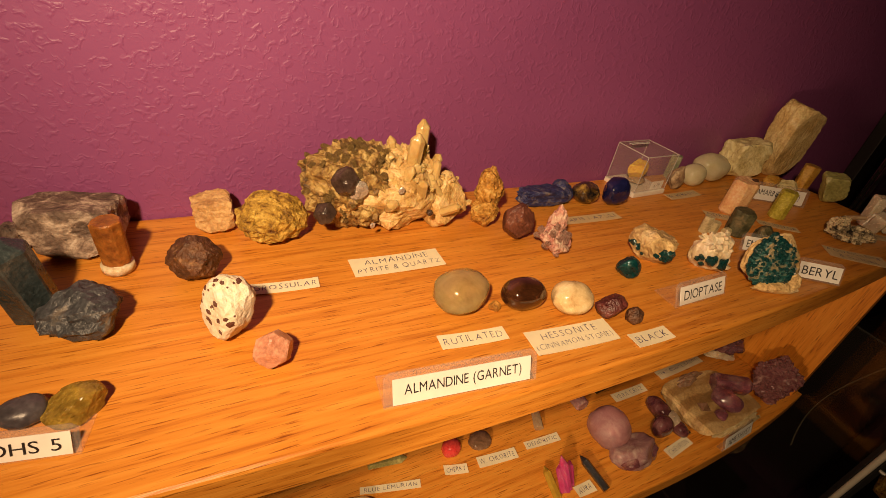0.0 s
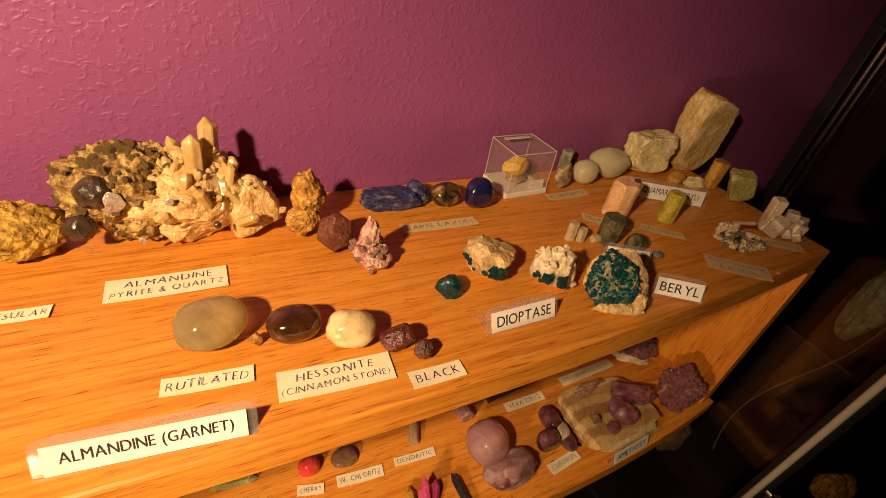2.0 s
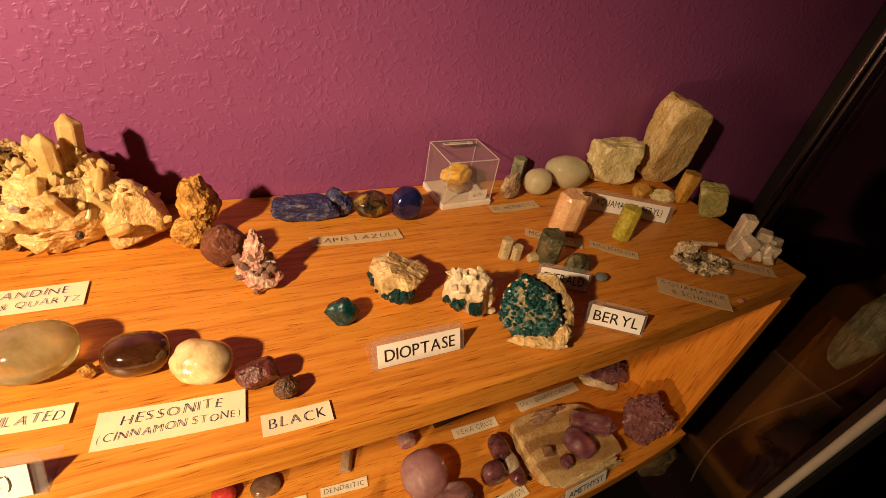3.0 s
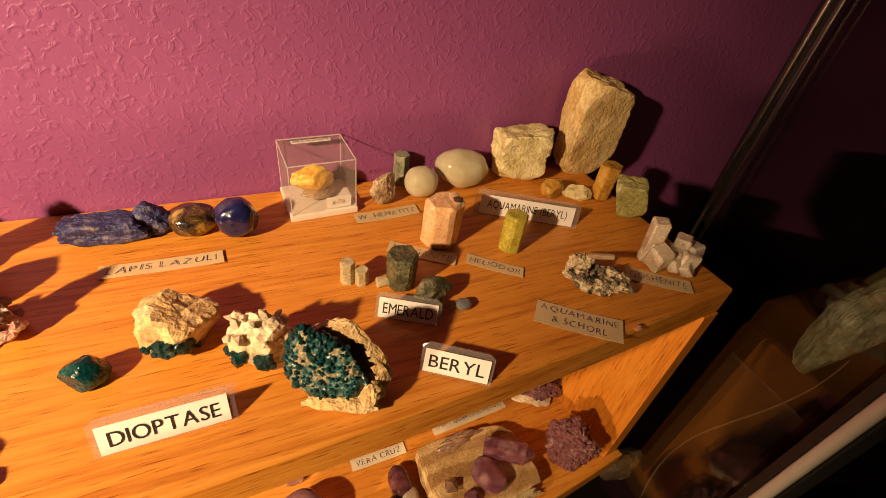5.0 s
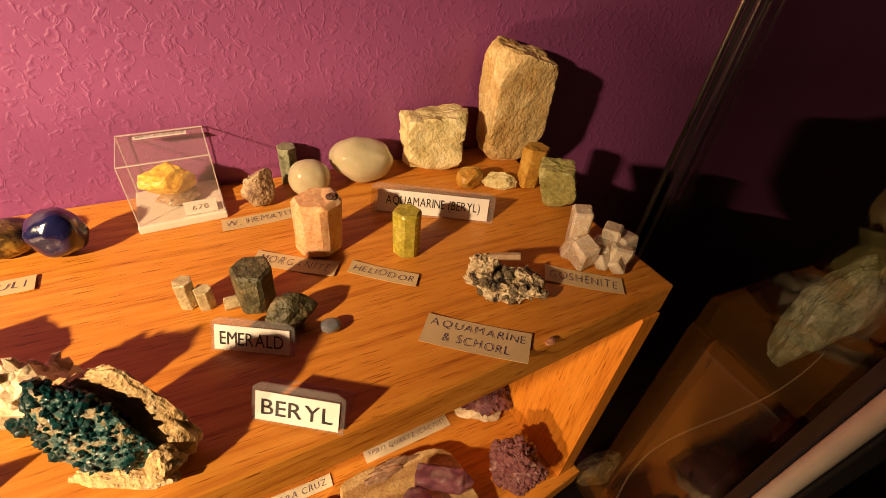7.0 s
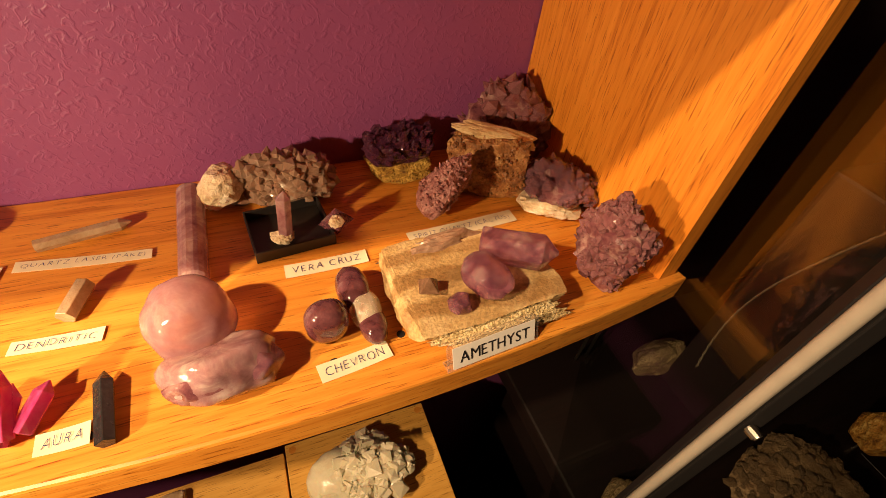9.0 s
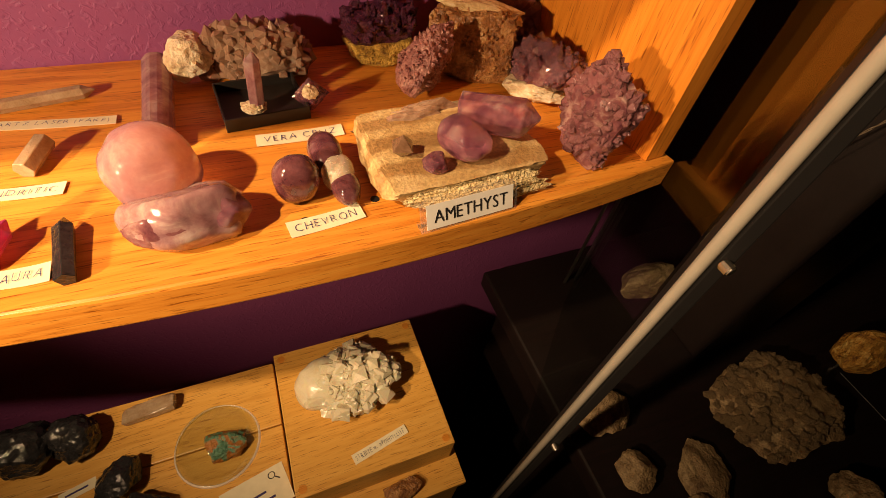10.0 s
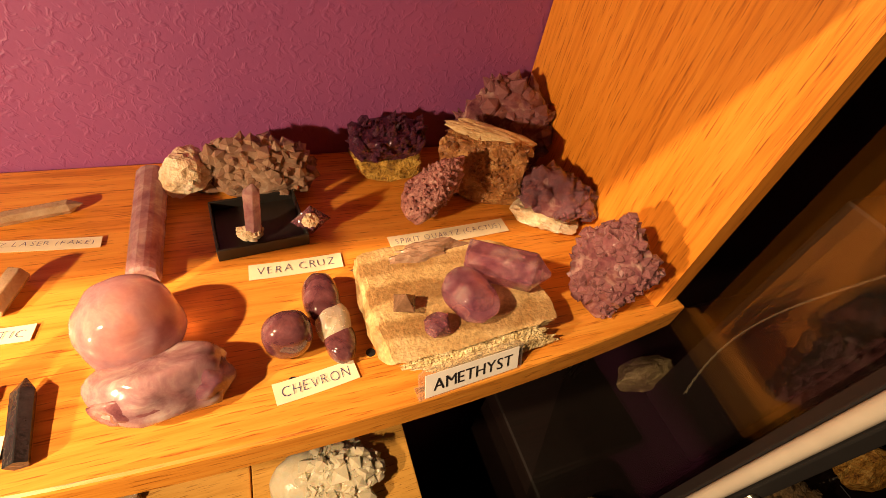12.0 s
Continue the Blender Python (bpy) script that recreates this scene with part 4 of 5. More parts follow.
bmesh.ops.transform(bm, matrix=lean, verts=bm.verts)
place(part("matrix", bm, DIOPM, d4, "ochre matrix"), 0.006, 0.003, 0)
bm = stone_verts((0.044, 0.015, 0.050), 89, 7, 0.07, fine=0.06, taper=0.62)
bmesh.ops.transform(bm, matrix=lean, verts=bm.verts)
face = part("green_face", bm, DIOPG, d4, "green crystal crust")
place(face, 0.000, -0.0060, 0.003)
place(part("ochre_foot", stone_verts((0.044, 0.012, 0.012), 92, 8, 0.12, fine=0.05), DIOPM, d4, "bare ochre foot"), 0.004, -0.0105, 0)
place(part("bare_corner", stone_verts((0.018, 0.014, 0.020), 93, 8, 0.12, fine=0.06), DIOPM, d4, "bare tan corner"), 0.018, -0.0075, 0)
grow("dioptase_crystal", face, DIOP, d4, 290, 90, (0.0006, 0.0017), (0.0014, 0.0032), lambda c, n: n.y < 0.3 and (c.x < 0.012 or c.z > 0.024), 0.4, 0.6, "", 6)
grow("pale_facet", face, SILVER, d4, 18, 91, (0.0006, 0.0012), (0.0014, 0.0022), lambda c, n: n.y < 0 and c.z > 0.012, 0.3, 0.4, "", 4)

# ---- upper shelf: beryl group ----
bx = specimen("specimen_box", "clear plastic box with a white base holding a yellow stone", 0.3530, -0.0250, 0, 3, "display box", k=0.96)
part("base_tray", box_bm(-0.0275, -0.0235, 0, 0.0275, 0.0235, 0.0055, 0.0008), PLASTIC, bx, "white plastic base")
cover = part("cover", box_bm(-0.0262, -0.0222, 0.0058, 0.0262, 0.0222, 0.050, 0.0008), ACRYL, bx, "clear plastic cover")
cover.visible_shadow = False
for sx, sy, ex, ey in ((-1, -1, 1, -1), (1, -1, 1, 1), (1, 1, -1, 1), (-1, 1, -1, -1)):
    e = part("rim", box_bm(min(sx, ex) * 0.0262 - 0.0003, min(sy, ey) * 0.0222 - 0.0003, 0.0494, max(sx, ex) * 0.0262 + 0.0003, max(sy, ey) * 0.0222 + 0.0003, 0.0502), MOULD, bx, "pale moulded edge")
for sx in (-1, 1):
    for sy in (-1, 1):
        part("post", box_bm(sx * 0.0262 - 0.0003, sy * 0.0222 - 0.0003, 0.0056, sx * 0.0262 + 0.0003, sy * 0.0222 + 0.0003, 0.0496), MOULD, bx, "pale moulded edge")
slip = part("name_strip", box_bm(-0.016, 0.012, 0.0504, 0.016, 0.0165, 0.0507), WHITE, bx, "white printed strip")
lettering("BERYL IN QUARTZ", 0.029, 0.0026, BLACKINK, bx, pose(0, 0.01425, 0.0509), 0, 0.0)
card = part("number_card", box_bm(0.002, -0.0205, 0.0062, 0.0225, -0.0201, 0.0165), WHITE, bx, "white number card")
lettering("670", 0.010, 0.0045, BLACKINK, bx, pose(0.012, -0.0207, 0.0115, 90), 1, -0.015, 4)
st = rock("yellow_beryl", "yellow beryl in clear quartz inside the plastic box", YELLOWQ, 0.3490, -0.0240, 0.0105, (0.034, 0.018, 0.023), 101, 14, 8, 0.08, 0.02)
rock("clear_quartz_chip", "clear quartz chip under the yellow beryl", CLEARQ, 0.3530, -0.0250, 0.0056, (0.030, 0.018, 0.0095), 102, 14, 8, 0.08, 0.02)

rock("hematite_beryl", "brown and cream pointed rock", HEMAT, 0.4033, -0.0361, 0, (0.0247, 0.0201, 0.0288), 103, 10, 7, 0.10, 0.04, taper=0.4)
prism("sage_prism", "small sage green crystal standing upright", SAGE, 0.4290, -0.0100, 0, 0.0072, 0.03, 104, 0, rough=0.05)
pebble("small_pale_egg", "small pale translucent pebble with a brown vein", PALEEGG, 0.4401, -0.0332, 0, (0.0301, 0.0259, 0.0280), 105, 0, 0.02, 2.1)
pebble("large_pale_egg", "large pale green polished egg", PALEEGG, 0.4804, -0.0234, 0, (0.0487, 0.0351, 0.0346), 106, -8, 0.05, 2.1, tilt=10)
rock("pale_yellow_rock", "pale yellow blocky beryl rock", PALEROCK, 0.5460, -0.0204, 0, (0.0571, 0.0367, 0.0523), 117, -14, "block", 0.12, 0.02)
rock("tall_beryl_slab", "tall tan beryl slab standing by the wall", TALLROCK, 0.613, -0.027, 0, (0.060, 0.036, 0.100), 108, -12, "block", 0.06, 0.018, tilt=3, detail=5)
rock("beryl_bit", "small yellow beryl bit", GOLDEN, 0.5603, -0.0615, 0, (0.0217, 0.0172, 0.0177), 109, 0, 7, 0.10, 0.03, detail=3)
rock("cream_bit", "flat cream beryl bit", PALEROCK, 0.5835, -0.0707, 0, (0.0296, 0.0138, 0.0151), 110, -30, 7, 0.12, 0.03, taper=0.3)
prism("golden_prism", "golden beryl prism standing upright", GOLDEN, 0.6105, -0.0730, 0, 0.0122, 0.034, 111, 12, 0, 4, 6, 0, 0.8, 0.05)
rock("green_beryl_chunk", "yellow-green translucent beryl chunk", YGREEN, 0.6165, -0.1086, 0, (0.0281, 0.0216, 0.0382), 112, -40, "block", 0.08, 0.02, tilt=-14)
mo = specimen("morganite_crystal", "peach pink morganite crystal standing upright", 0.4309, -0.0989, 0, 8, "crystal", k=0.905)
part("crystal", bevelled_prism(0.0185, 0.045, 6, 0, 0.16, 0.82, 113, 0.05), MORG, mo)
place(part("iron_stain", stone_verts((0.010, 0.009, 0.008), 114, 6, 0.2, fine=0.06, detail=3), BROWN, mo, "brown iron-stained pit"), 0.010, -0.004, 0.0385)
prism("heliodor_crystal", "yellow-green heliodor crystal standing upright", HELIO, 0.4820, -0.1210, 0, 0.0095, 0.034, 115, 20, rough=0.05, bevel=0.15)
s = specimen("schorl_rock", "jagged black and cream rock with a clear crystal", 0.5232, -0.1755, 0, -34, k=0.883)
ob = part("base", stone_verts((0.056, 0.030, 0.016), 116, 9, 0.22, fine=0.12, ridge=0.2), SCHORL, s)
b2 = part("upright_lump", stone_verts((0.022, 0.020, 0.030), 117, 8, 0.2, fine=0.12, ridge=0.2), SCHORL, s)
place(b2, -0.015, 0.004, 0)
b3 = part("side_lump", stone_verts((0.024, 0.020, 0.019), 118, 8, 0.2, fine=0.12), SCHORL, s)
place(b3, 0.017, 0.003, 0)
grow("rough_bit", ob, SCHORL, s, 60, 119, (0.0012, 0.003), (0.003, 0.006), None, 0.3, 0.6, "", 5)
c = part("clear_crystal", bevelled_prism(0.0028, 0.021, 6, 0, 0.1, 1, 120), CLEARQ, s, "clear aquamarine crystal")
place(c, -0.012, 0.003, 0.027, 0, 0, 78)
g = specimen("goshenite_cluster", "cluster of milky white goshenite prisms", 0.5977, -0.1725, 0, -30, k=0.97)
for i, (cx, cy, r, ln, ax, ay) in enumerate(((-0.014, 0.004, 0.0085, 0.039, 3, -4), (-0.010, -0.005, 0.0105, 0.022, 14, -14), (0.003, 0.0, 0.0095, 0.016, 0, 0), (0.012, -0.004, 0.0105, 0.017, 12, 8), (0.020, 0.002, 0.010, 0.020, 0, 14), (0.012, 0.008, 0.0085, 0.025, -8, 6), (-0.020, -0.001, 0.0075, 0.020, 0, -22), (0.006, -0.010, 0.0065, 0.012, 30, 4), (0.017, -0.010, 0.006, 0.012, 36, 20))):
    c = part("prism", bevelled_prism(r, ln, 4, 0, 0.16, 1, 130 + i, 0.07), GOSH, g)
    place(c, cx, cy, 0.003, i * 31, ax, ay)
rest(g, 0)
prism("pale_emerald_prism", "small pale emerald crystal standing upright", PALEEM, 0.3532, -0.1234, 0, 0.0052, 0.0185, 141, 8, rough=0.06)
prism("pale_emerald_stub", "short pale emerald crystal", PALEEM, 0.3617, -0.1276, 0, 0.0048, 0.0135, 142, 20, rough=0.06)
prism("pale_emerald_rod", "pale emerald rod lying on the shelf", PALEEM, 0.3705, -0.1338, 0, 0.0042, 0.0135, 143, 0, 0, 90, rough=0.06)
prism("dark_emerald_prism", "dark green hexagonal emerald crystal", EMER, 0.3875, -0.1350, 0, 0.0112, 0.028, 144, 12, rough=0.08, bevel=0.14)
rock("dark_emerald_lump", "dark green emerald lump behind the sign", EMER, 0.4028, -0.1553, 0, (0.0266, 0.0201, 0.0188), 145, -16, 7, 0.08, 0.03, taper=0.4)
pebble("grey_cabochon", "small grey polished cabochon", CABO, 0.4199, -0.1681, 0, (0.0110, 0.0089, 0.0063), 146)
w = part("washer", cyl_bm(0.0048, 0, 0.0012, 20), CHROME)
tagged(place(w, 0.6225, -0.1785, 0), "small metal washer lying near the shelf corner", "washer")
rock("red_speck", "tiny reddish crumb on the oak shelf", PINKG, 0.5278, -0.2204, 0, (0.0075, 0.0050, 0.0028), 147, 0, 6, 0.2, 0.08, detail=2)

# ---- signs and labels on the upper shelf ----
stand_sign("ALMANDINE (GARNET)", 0.0260, -0.2238, 0, -5.6, 0.0923, 0.0205, "clear stand with a printed card reading ALMANDINE (GARNET)")
stand_sign("DIOPTASE", 0.2490, -0.2055, 0, 1.0, 0.0600, 0.0205, "clear stand with a printed card reading DIOPTASE")
stand_sign("BERYL", 0.3914, -0.2177, 0, -32.8, 0.0420, 0.0201, "clear stand with a printed card reading BERYL")
stand_sign("EMERALD", 0.3794, -0.1700, 0, -28.4, 0.0417, 0.0186, "clear stand with a printed card reading EMERALD")
stand_sign("AQUAMARINE (BERYL)", 0.5137, -0.0921, 0, -28.9, 0.0895, 0.0233, "clear stand with a printed card reading AQUAMARINE (BERYL)", 14)
stand_sign("E MOHS 5", -0.1770, -0.1930, 0, -10, 0.054, 0.0150, "clear stand with a printed card reading MOHS 5")
UP = [
    ((("ALMANDINE", 0.72), ("PYRITE & QUARTZ", 0.92)), 0.0318, -0.0999, -0.4, 0.0711, 0.0215, PAPER),
    ((("GROSSULAR", 0.9),), -0.0511, -0.1068, -4.1, 0.0442, 0.0106, PAPER),
    ((("RUTILATED", 0.88),), 0.0507, -0.1871, -5.3, 0.0463, 0.0116, PAPER),
    ((("HESSONITE", 0.68), ("(CINNAMON STONE)", 0.93)), 0.1169, -0.2057, -3.3, 0.0658, 0.0202, PAPER),
    ((("BLACK", 0.80),), 0.1739, -0.2231, -2.3, 0.0347, 0.0121, PAPER),
    ((("LAPIS LAZULI", 0.88),), 0.2419, -0.0765, -1.5, 0.0727, 0.0126, KRAFT),
    ((("W. HEMATITE", 0.9),), 0.4028, -0.0552, 2.6, 0.0538, 0.0129, KRAFT),
    ((("MORGANITE", 0.86),), 0.4128, -0.1092, -32.8, 0.0523, 0.0131, KRAFT),
    ((("HELIODOR", 0.88),), 0.4609, -0.1369, -37.5, 0.0437, 0.0111, KRAFT),
    ((("AQUAMARINE", 0.9), ("& SCHORL", 0.62)), 0.4909, -0.2028, -37.0, 0.0591, 0.0209, KRAFT),
    ((("GOSHENITE", 0.86),), 0.5791, -0.1860, -36.3, 0.0503, 0.0152, KRAFT),
]
for i, (lines, lx, ly, rz, w, h, mm) in enumerate(UP):
    said = " ".join(t for t, f in lines)
    paper_label(lines, lx, ly, 0, rz, w, h, mm, ("yellowed" if mm is PAPER else "tan") + " paper slip handwritten " + said, 200 + 7 * i)

# ---- lower shelf ----
LOW = [
    ((("QUARTZ LASER (FAKE)", 0.9),), 0.2264, -0.0794, -6.2, 0.0822, 0.0097),
    ((("LITHIUM", 0.84),), 0.1594, -0.0775, -5.0, 0.0394, 0.0131),
    ((("CRACKLE", 0.84),), 0.1082, -0.0737, -11.1, 0.0253, 0.0142),
    ((("CHERRY", 0.8),), 0.1080, -0.1414, -12.6, 0.0265, 0.0108),
    ((("W. CHLORITE", 0.88),), 0.1586, -0.1456, -5.5, 0.0490, 0.0127),
    ((("DENDRITIC", 0.86),), 0.2208, -0.1462, -3.4, 0.0475, 0.0101),
    ((("AURA", 0.72),), 0.2330, -0.2110, 0.5, 0.0240, 0.0125),
    ((("VERA CRUZ", 0.82),), 0.3821, -0.1271, 0.7, 0.0594, 0.0127),
    ((("CHEVRON", 0.82),), 0.3825, -0.2121, 6.5, 0.0448, 0.0125),
    ((("SPIRIT QUARTZ (CACTUS)", 0.9),), 0.4955, -0.1161, 2.5, 0.0959, 0.0143),
    ((("BLUE LEMURIAN", 0.88),), 0.0350, -0.1351, -12.8, 0.0629, 0.0082),
]
for i, (lines, lx, ly, rz, w, h) in enumerate(LOW):
    paper_label(lines, lx, ly, ZL, rz, w, h, PAPER, "yellowed paper slip handwritten " + lines[0][0], 300 + 7 * i)
stand_sign("AMETHYST", 0.4672, -0.2350, ZL, 4.5, 0.0667, 0.0224, "clear stand with a printed card reading AMETHYST", 20, 0.001)

pebble("lithium_quartz", "polished brown and lilac lithium quartz pebble", SMOKEP, 0.1373, -0.0458, ZL, (0.0363, 0.0312, 0.0202), 401, 0)
pebble("crackle_quartz", "pale crackled quartz pebble", CLEARQ, 0.0965, -0.0529, ZL, (0.0300, 0.0250, 0.0119), 402, 0)
pebble("cherry_quartz", "cherry red polished pebble", CHERRY, 0.1103, -0.1210, ZL, (0.0224, 0.0186, 0.0182), 403, 0)
pebble("chlorite_quartz", "brown polished pebble with pale patches", SMOKEP, 0.1477, -0.1227, ZL, (0.0275, 0.0225, 0.0119), 404, 0)
prism("dendritic_prism", "small clear crystal with dark dendrites, lying down", CLEARQ, 0.2245, -0.1330, ZL, 0.0062, 0.026, 405, 70, 0, 84, rough=0.05)
prism("quartz_laser_wand", "thin clear quartz wand lying on the shelf", CLEARQ, 0.1960, -0.0605, ZL, 0.0048, 0.06, 406, 12, 0, 90, tip=0.15)
prism("lemurian_crystal", "pale green lemurian crystal lying down", YGREEN, 0.0190, -0.1070, ZL, 0.0052, 0.044, 407, -7, 0, 90, tip=0.2)
rock("tan_lump", "tan rock lump near the blue lemurian slip", TAN, -0.012, -0.150, ZL, (0.050, 0.03, 0.022), 408, 0, 8)
prism("yellow_aura_crystal", "yellow aura quartz crystal lying down", YAURA, 0.1960, -0.2100, ZL, 0.0052, 0.036, 409, 82, 0, 84, tip=0.25)
a = specimen("magenta_aura_cluster", "vivid magenta aura quartz points lying together", 0.2111, -0.1930, ZL, 0, k=0.872)
for i, (cx, cy, cz, r, ln, rz, ry) in enumerate(((-0.005, -0.018, 0.008, 0.0078, 0.036, 74, 66), (0.006, -0.013, 0.008, 0.0066, 0.031, 60, 72), (0.0, -0.016, 0.010, 0.0062, 0.040, 84, 50))):
    c = part("point", bevelled_prism(r, ln, 6, 0.25, 0.05, 0.9, 411 + i), MAGENTA, a)
    place(c, cx, cy, cz, rz, 0, ry)
rest(a, ZL)
prism("black_aura_crystal", "slim black crystal lying down", BLACKX, 0.2543, -0.2220, ZL, 0.0054, 0.044, 415, 96, 0, 86, tip=0.2, sides=5)
prism("amethyst_wand", "long pale amethyst wand lying on the shelf", AMETHP, 0.2965, -0.1280, ZL, 0.0105, 0.104, 416, 91, 0, 90, tip=0.05, sides=8, bevel=0.15)
pebble("rose_quartz_ball", "large polished rose quartz lump", ROSE, 0.2975, -0.169, ZL, (0.047, 0.050, 0.048), 417, 20, 0.04, 2.15)
ch = specimen("amethyst_chunk", "rough translucent amethyst chunk with a dark core", 0.3085, -0.2015, ZL, -6, "crystal", k=0.972)
part("body", stone_verts((0.064, 0.042, 0.034), 418, 10, 0.05, fine=0.018), AMETHP, ch, "", True)
place(part("clear_end", stone_verts((0.030, 0.026, 0.024), 419, "dodec", 0.04, fine=0.02), AMETH, ch, "paler clear end", True), 0.022, 0.001, 0.003)
place(part("dark_zone", stone_verts((0.036, 0.014, 0.022), 420, 8, 0.12, fine=0.05), AMETHM, ch, "darker purple zone", True), -0.008, -0.0125, 0.006)
pebble("chevron_egg", "polished dark chevron amethyst egg", CHEV, 0.3711, -0.1882, ZL, (0.0267, 0.0227, 0.0305), 419, 0, 0.03)
bp = specimen("banded_chevron", "dark purple and white banded amethyst piece lying down", 0.3952, -0.1777, ZL, 0, "tumbled stone", k=0.876)
place(part("dark_end", egg_bm((0.025, 0.042, 0.026), 420, 0.03), CHEV, bp, "dark purple end", True), -0.003, 0.014, 0.0)
place(part("pale_end", egg_bm((0.0235, 0.030, 0.0235), 421, 0.03), GOSH, bp, "white banded middle", True), 0.0015, -0.005, 0.0)
place(part("tip", egg_bm((0.020, 0.030, 0.019), 422, 0.03), CHEV, bp, "purple tip", True), 0.004, -0.019, 0.0)

tr = specimen("specimen_tray", "shallow black plastic tray", 0.3615, -0.0860, ZL, 6, "tray", k=0.88)
part("tray_floor", box_bm(-0.031, -0.026, 0, 0.031, 0.026, 0.003), TRAY, tr)
for x0, y0, x1, y1 in ((-0.033, -0.028, 0.033, -0.0262), (-0.033, 0.0262, 0.033, 0.028), (-0.033, -0.026, -0.0312, 0.026), (0.0312, -0.026, 0.033, 0.026)):
    part("tray_wall", box_bm(x0, y0, 0, x1, y1, 0.0115, 0.0005, 1), TRAY, tr)
v = specimen("vera_cruz_crystal", "slim clear crystal on a white matrix in the tray", 0.3558, -0.0972, ZL + 0.0032, 0, "crystal")
part("matrix", stone_verts((0.018, 0.014, 0.010), 430, 8, 0.2, fine=0.1), CALC, v, "white matrix")
place(part("point", bevelled_prism(0.0058, 0.040, 6, 0.16, 0.06, 0.9, 431), AMETHP, v, "clear pinkish point"), 0.002, 0, 0.003, 0, -6, 5)
v = specimen("vera_cruz_chip", "purple crystal with a cream crust beside the tray", 0.3959, -0.0966, ZL, 0, "crystal", k=1.051)
ob = part("crystal", stone_verts((0.026, 0.018, 0.025), 432, "octa", 0.06, fine=0.02), AMETH, v)
place(part("crust", stone_verts((0.012, 0.008, 0.010), 433, 8, 0.2, fine=0.12), CALC, v, "cream crust"), -0.001, -0.006, 0.013)

# clusters at the back of the lower shelf
q = specimen("smoky_quartz_cluster", "smoky pink quartz cluster with a white end", 0.3540, -0.0415, ZL, -3, k=0.890)
ob = part("matrix", stone_verts((0.098, 0.050, 0.044), 440, 9, 0.14, fine=0.05), SMOKY, q)
place(ob, 0.012, 0, 0)
wp = part("white_end", stone_verts((0.044, 0.040, 0.037), 441, 9, 0.12, fine=0.04), CALC, q, "white end")
place(wp, -0.042, -0.002, 0.004)
grow("crystal_point", ob, SMOKY, q, 150, 442, (0.0030, 0.0075), (0.007, 0.014), None, 0.45, 0.5, "smoky quartz points", sink=0.45)
d = specimen("dark_amethyst_slab", "slab of dark amethyst points on an ochre base", 0.4671, -0.0321, ZL, 4, k=0.821)
ob = part("base", stone_verts((0.076, 0.046, 0.026), 443, "block", 0.10, fine=0.05), OCHRE, d, "ochre base")
top = part("crystal_bed", stone_verts((0.074, 0.044, 0.030), 444, "block", 0.08, fine=0.04), AMETHD, d, "dark purple bed")
place(top, 0, 0, 0.022)
grow("crystal_point", top, AMETHD, d, 150, 445, (0.0026, 0.0055), (0.007, 0.014), lambda c, n: c.z > 0.008, 0.5, 0.45, "dark amethyst points", sink=0.45)
b = specimen("large_amethyst_cluster", "large mauve amethyst cluster in the shelf corner", 0.5698, -0.0269, ZL, -22, k=0.963)
ob = part("matrix", stone_verts((0.092, 0.046, 0.082), 446, 9, 0.12, fine=0.05), AMETHM, b)
grow("crystal_point", ob, AMETHM, b, 130, 447, (0.003, 0.008), (0.008, 0.018), None, 0.5, 0.4, "mauve amethyst points", sink=0.45)
k = specimen("spirit_quartz", "brownish pink cactus quartz covered in tiny points", 0.4732, -0.0990, ZL, 0, k=0.953)
ob = part("main_point", stone_verts((0.034, 0.034, 0.062), 448, 7, 0.08, fine=0.06, taper=0.35), SPIRIT, k)
place(ob, -0.008, -0.002, 0.012, 0, 0, 36)
o2 = part("side_point", stone_verts((0.026, 0.026, 0.042), 449, 7, 0.08, fine=0.06, taper=0.3), SPIRIT, k)
place(o2, 0.012, 0.014, 0.003, 0, 0, 12)
grow("tiny_point_crust", ob, SPIRIT, k, 220, 450, (0.001, 0.002), (0.002, 0.0042), None, 0.5, 0.4, "tiny glinting points", single=False)
grow("tiny_point_crust", o2, SPIRIT, k, 90, 451, (0.001, 0.002), (0.002, 0.004), None, 0.5, 0.4, "tiny glinting points", single=False)
rest(k, ZL)
n = specimen("brown_crystal_plate", "brown druzy plate with a cream rim leaning upright", 0.5322, -0.0735, ZL, -28, k=1.023)
ob = part("plate", stone_verts((0.070, 0.026, 0.058), 452, "block", 0.10, fine=0.06), BROWNM, n)
rim = part("cream_rim", stone_verts((0.072, 0.020, 0.014), 453, 8, 0.14, fine=0.06), CREAM, n, "cream rim")
place(rim, 0, 0.003, 0.048, 0, 0, 6)
grow("brown_point_crust", ob, BROWNM, n, 150, 454, (0.001, 0.0026), (0.002, 0.005), lambda c, nn: nn.y < 0.2, 0.5, 0.4, "small brown points", single=False)
r = specimen("rounded_amethyst", "rounded pinkish amethyst cluster by the side panel", 0.5847, -0.1111, ZL, -36, k=1.027)
ob = part("matrix", stone_verts((0.060, 0.040, 0.040), 455, 9, 0.10, fine=0.04), AMETHM, r)
foot = part("white_crust", stone_verts((0.056, 0.034, 0.018), 456, 8, 0.14, fine=0.08), CALC, r, "white sparkling crust")
place(foot, -0.004, -0.006, 0)
grow("crystal_point", ob, AMETH, r, 90, 457, (0.0034, 0.0072), (0.008, 0.015), lambda c, nn: c.z > 0.010, 0.5, 0.3, "pinkish amethyst points", sink=0.45)
z = specimen("amethyst_druse", "upright amethyst druse full of glittering points", 0.5700, -0.2000, ZL, -52, k=0.92)
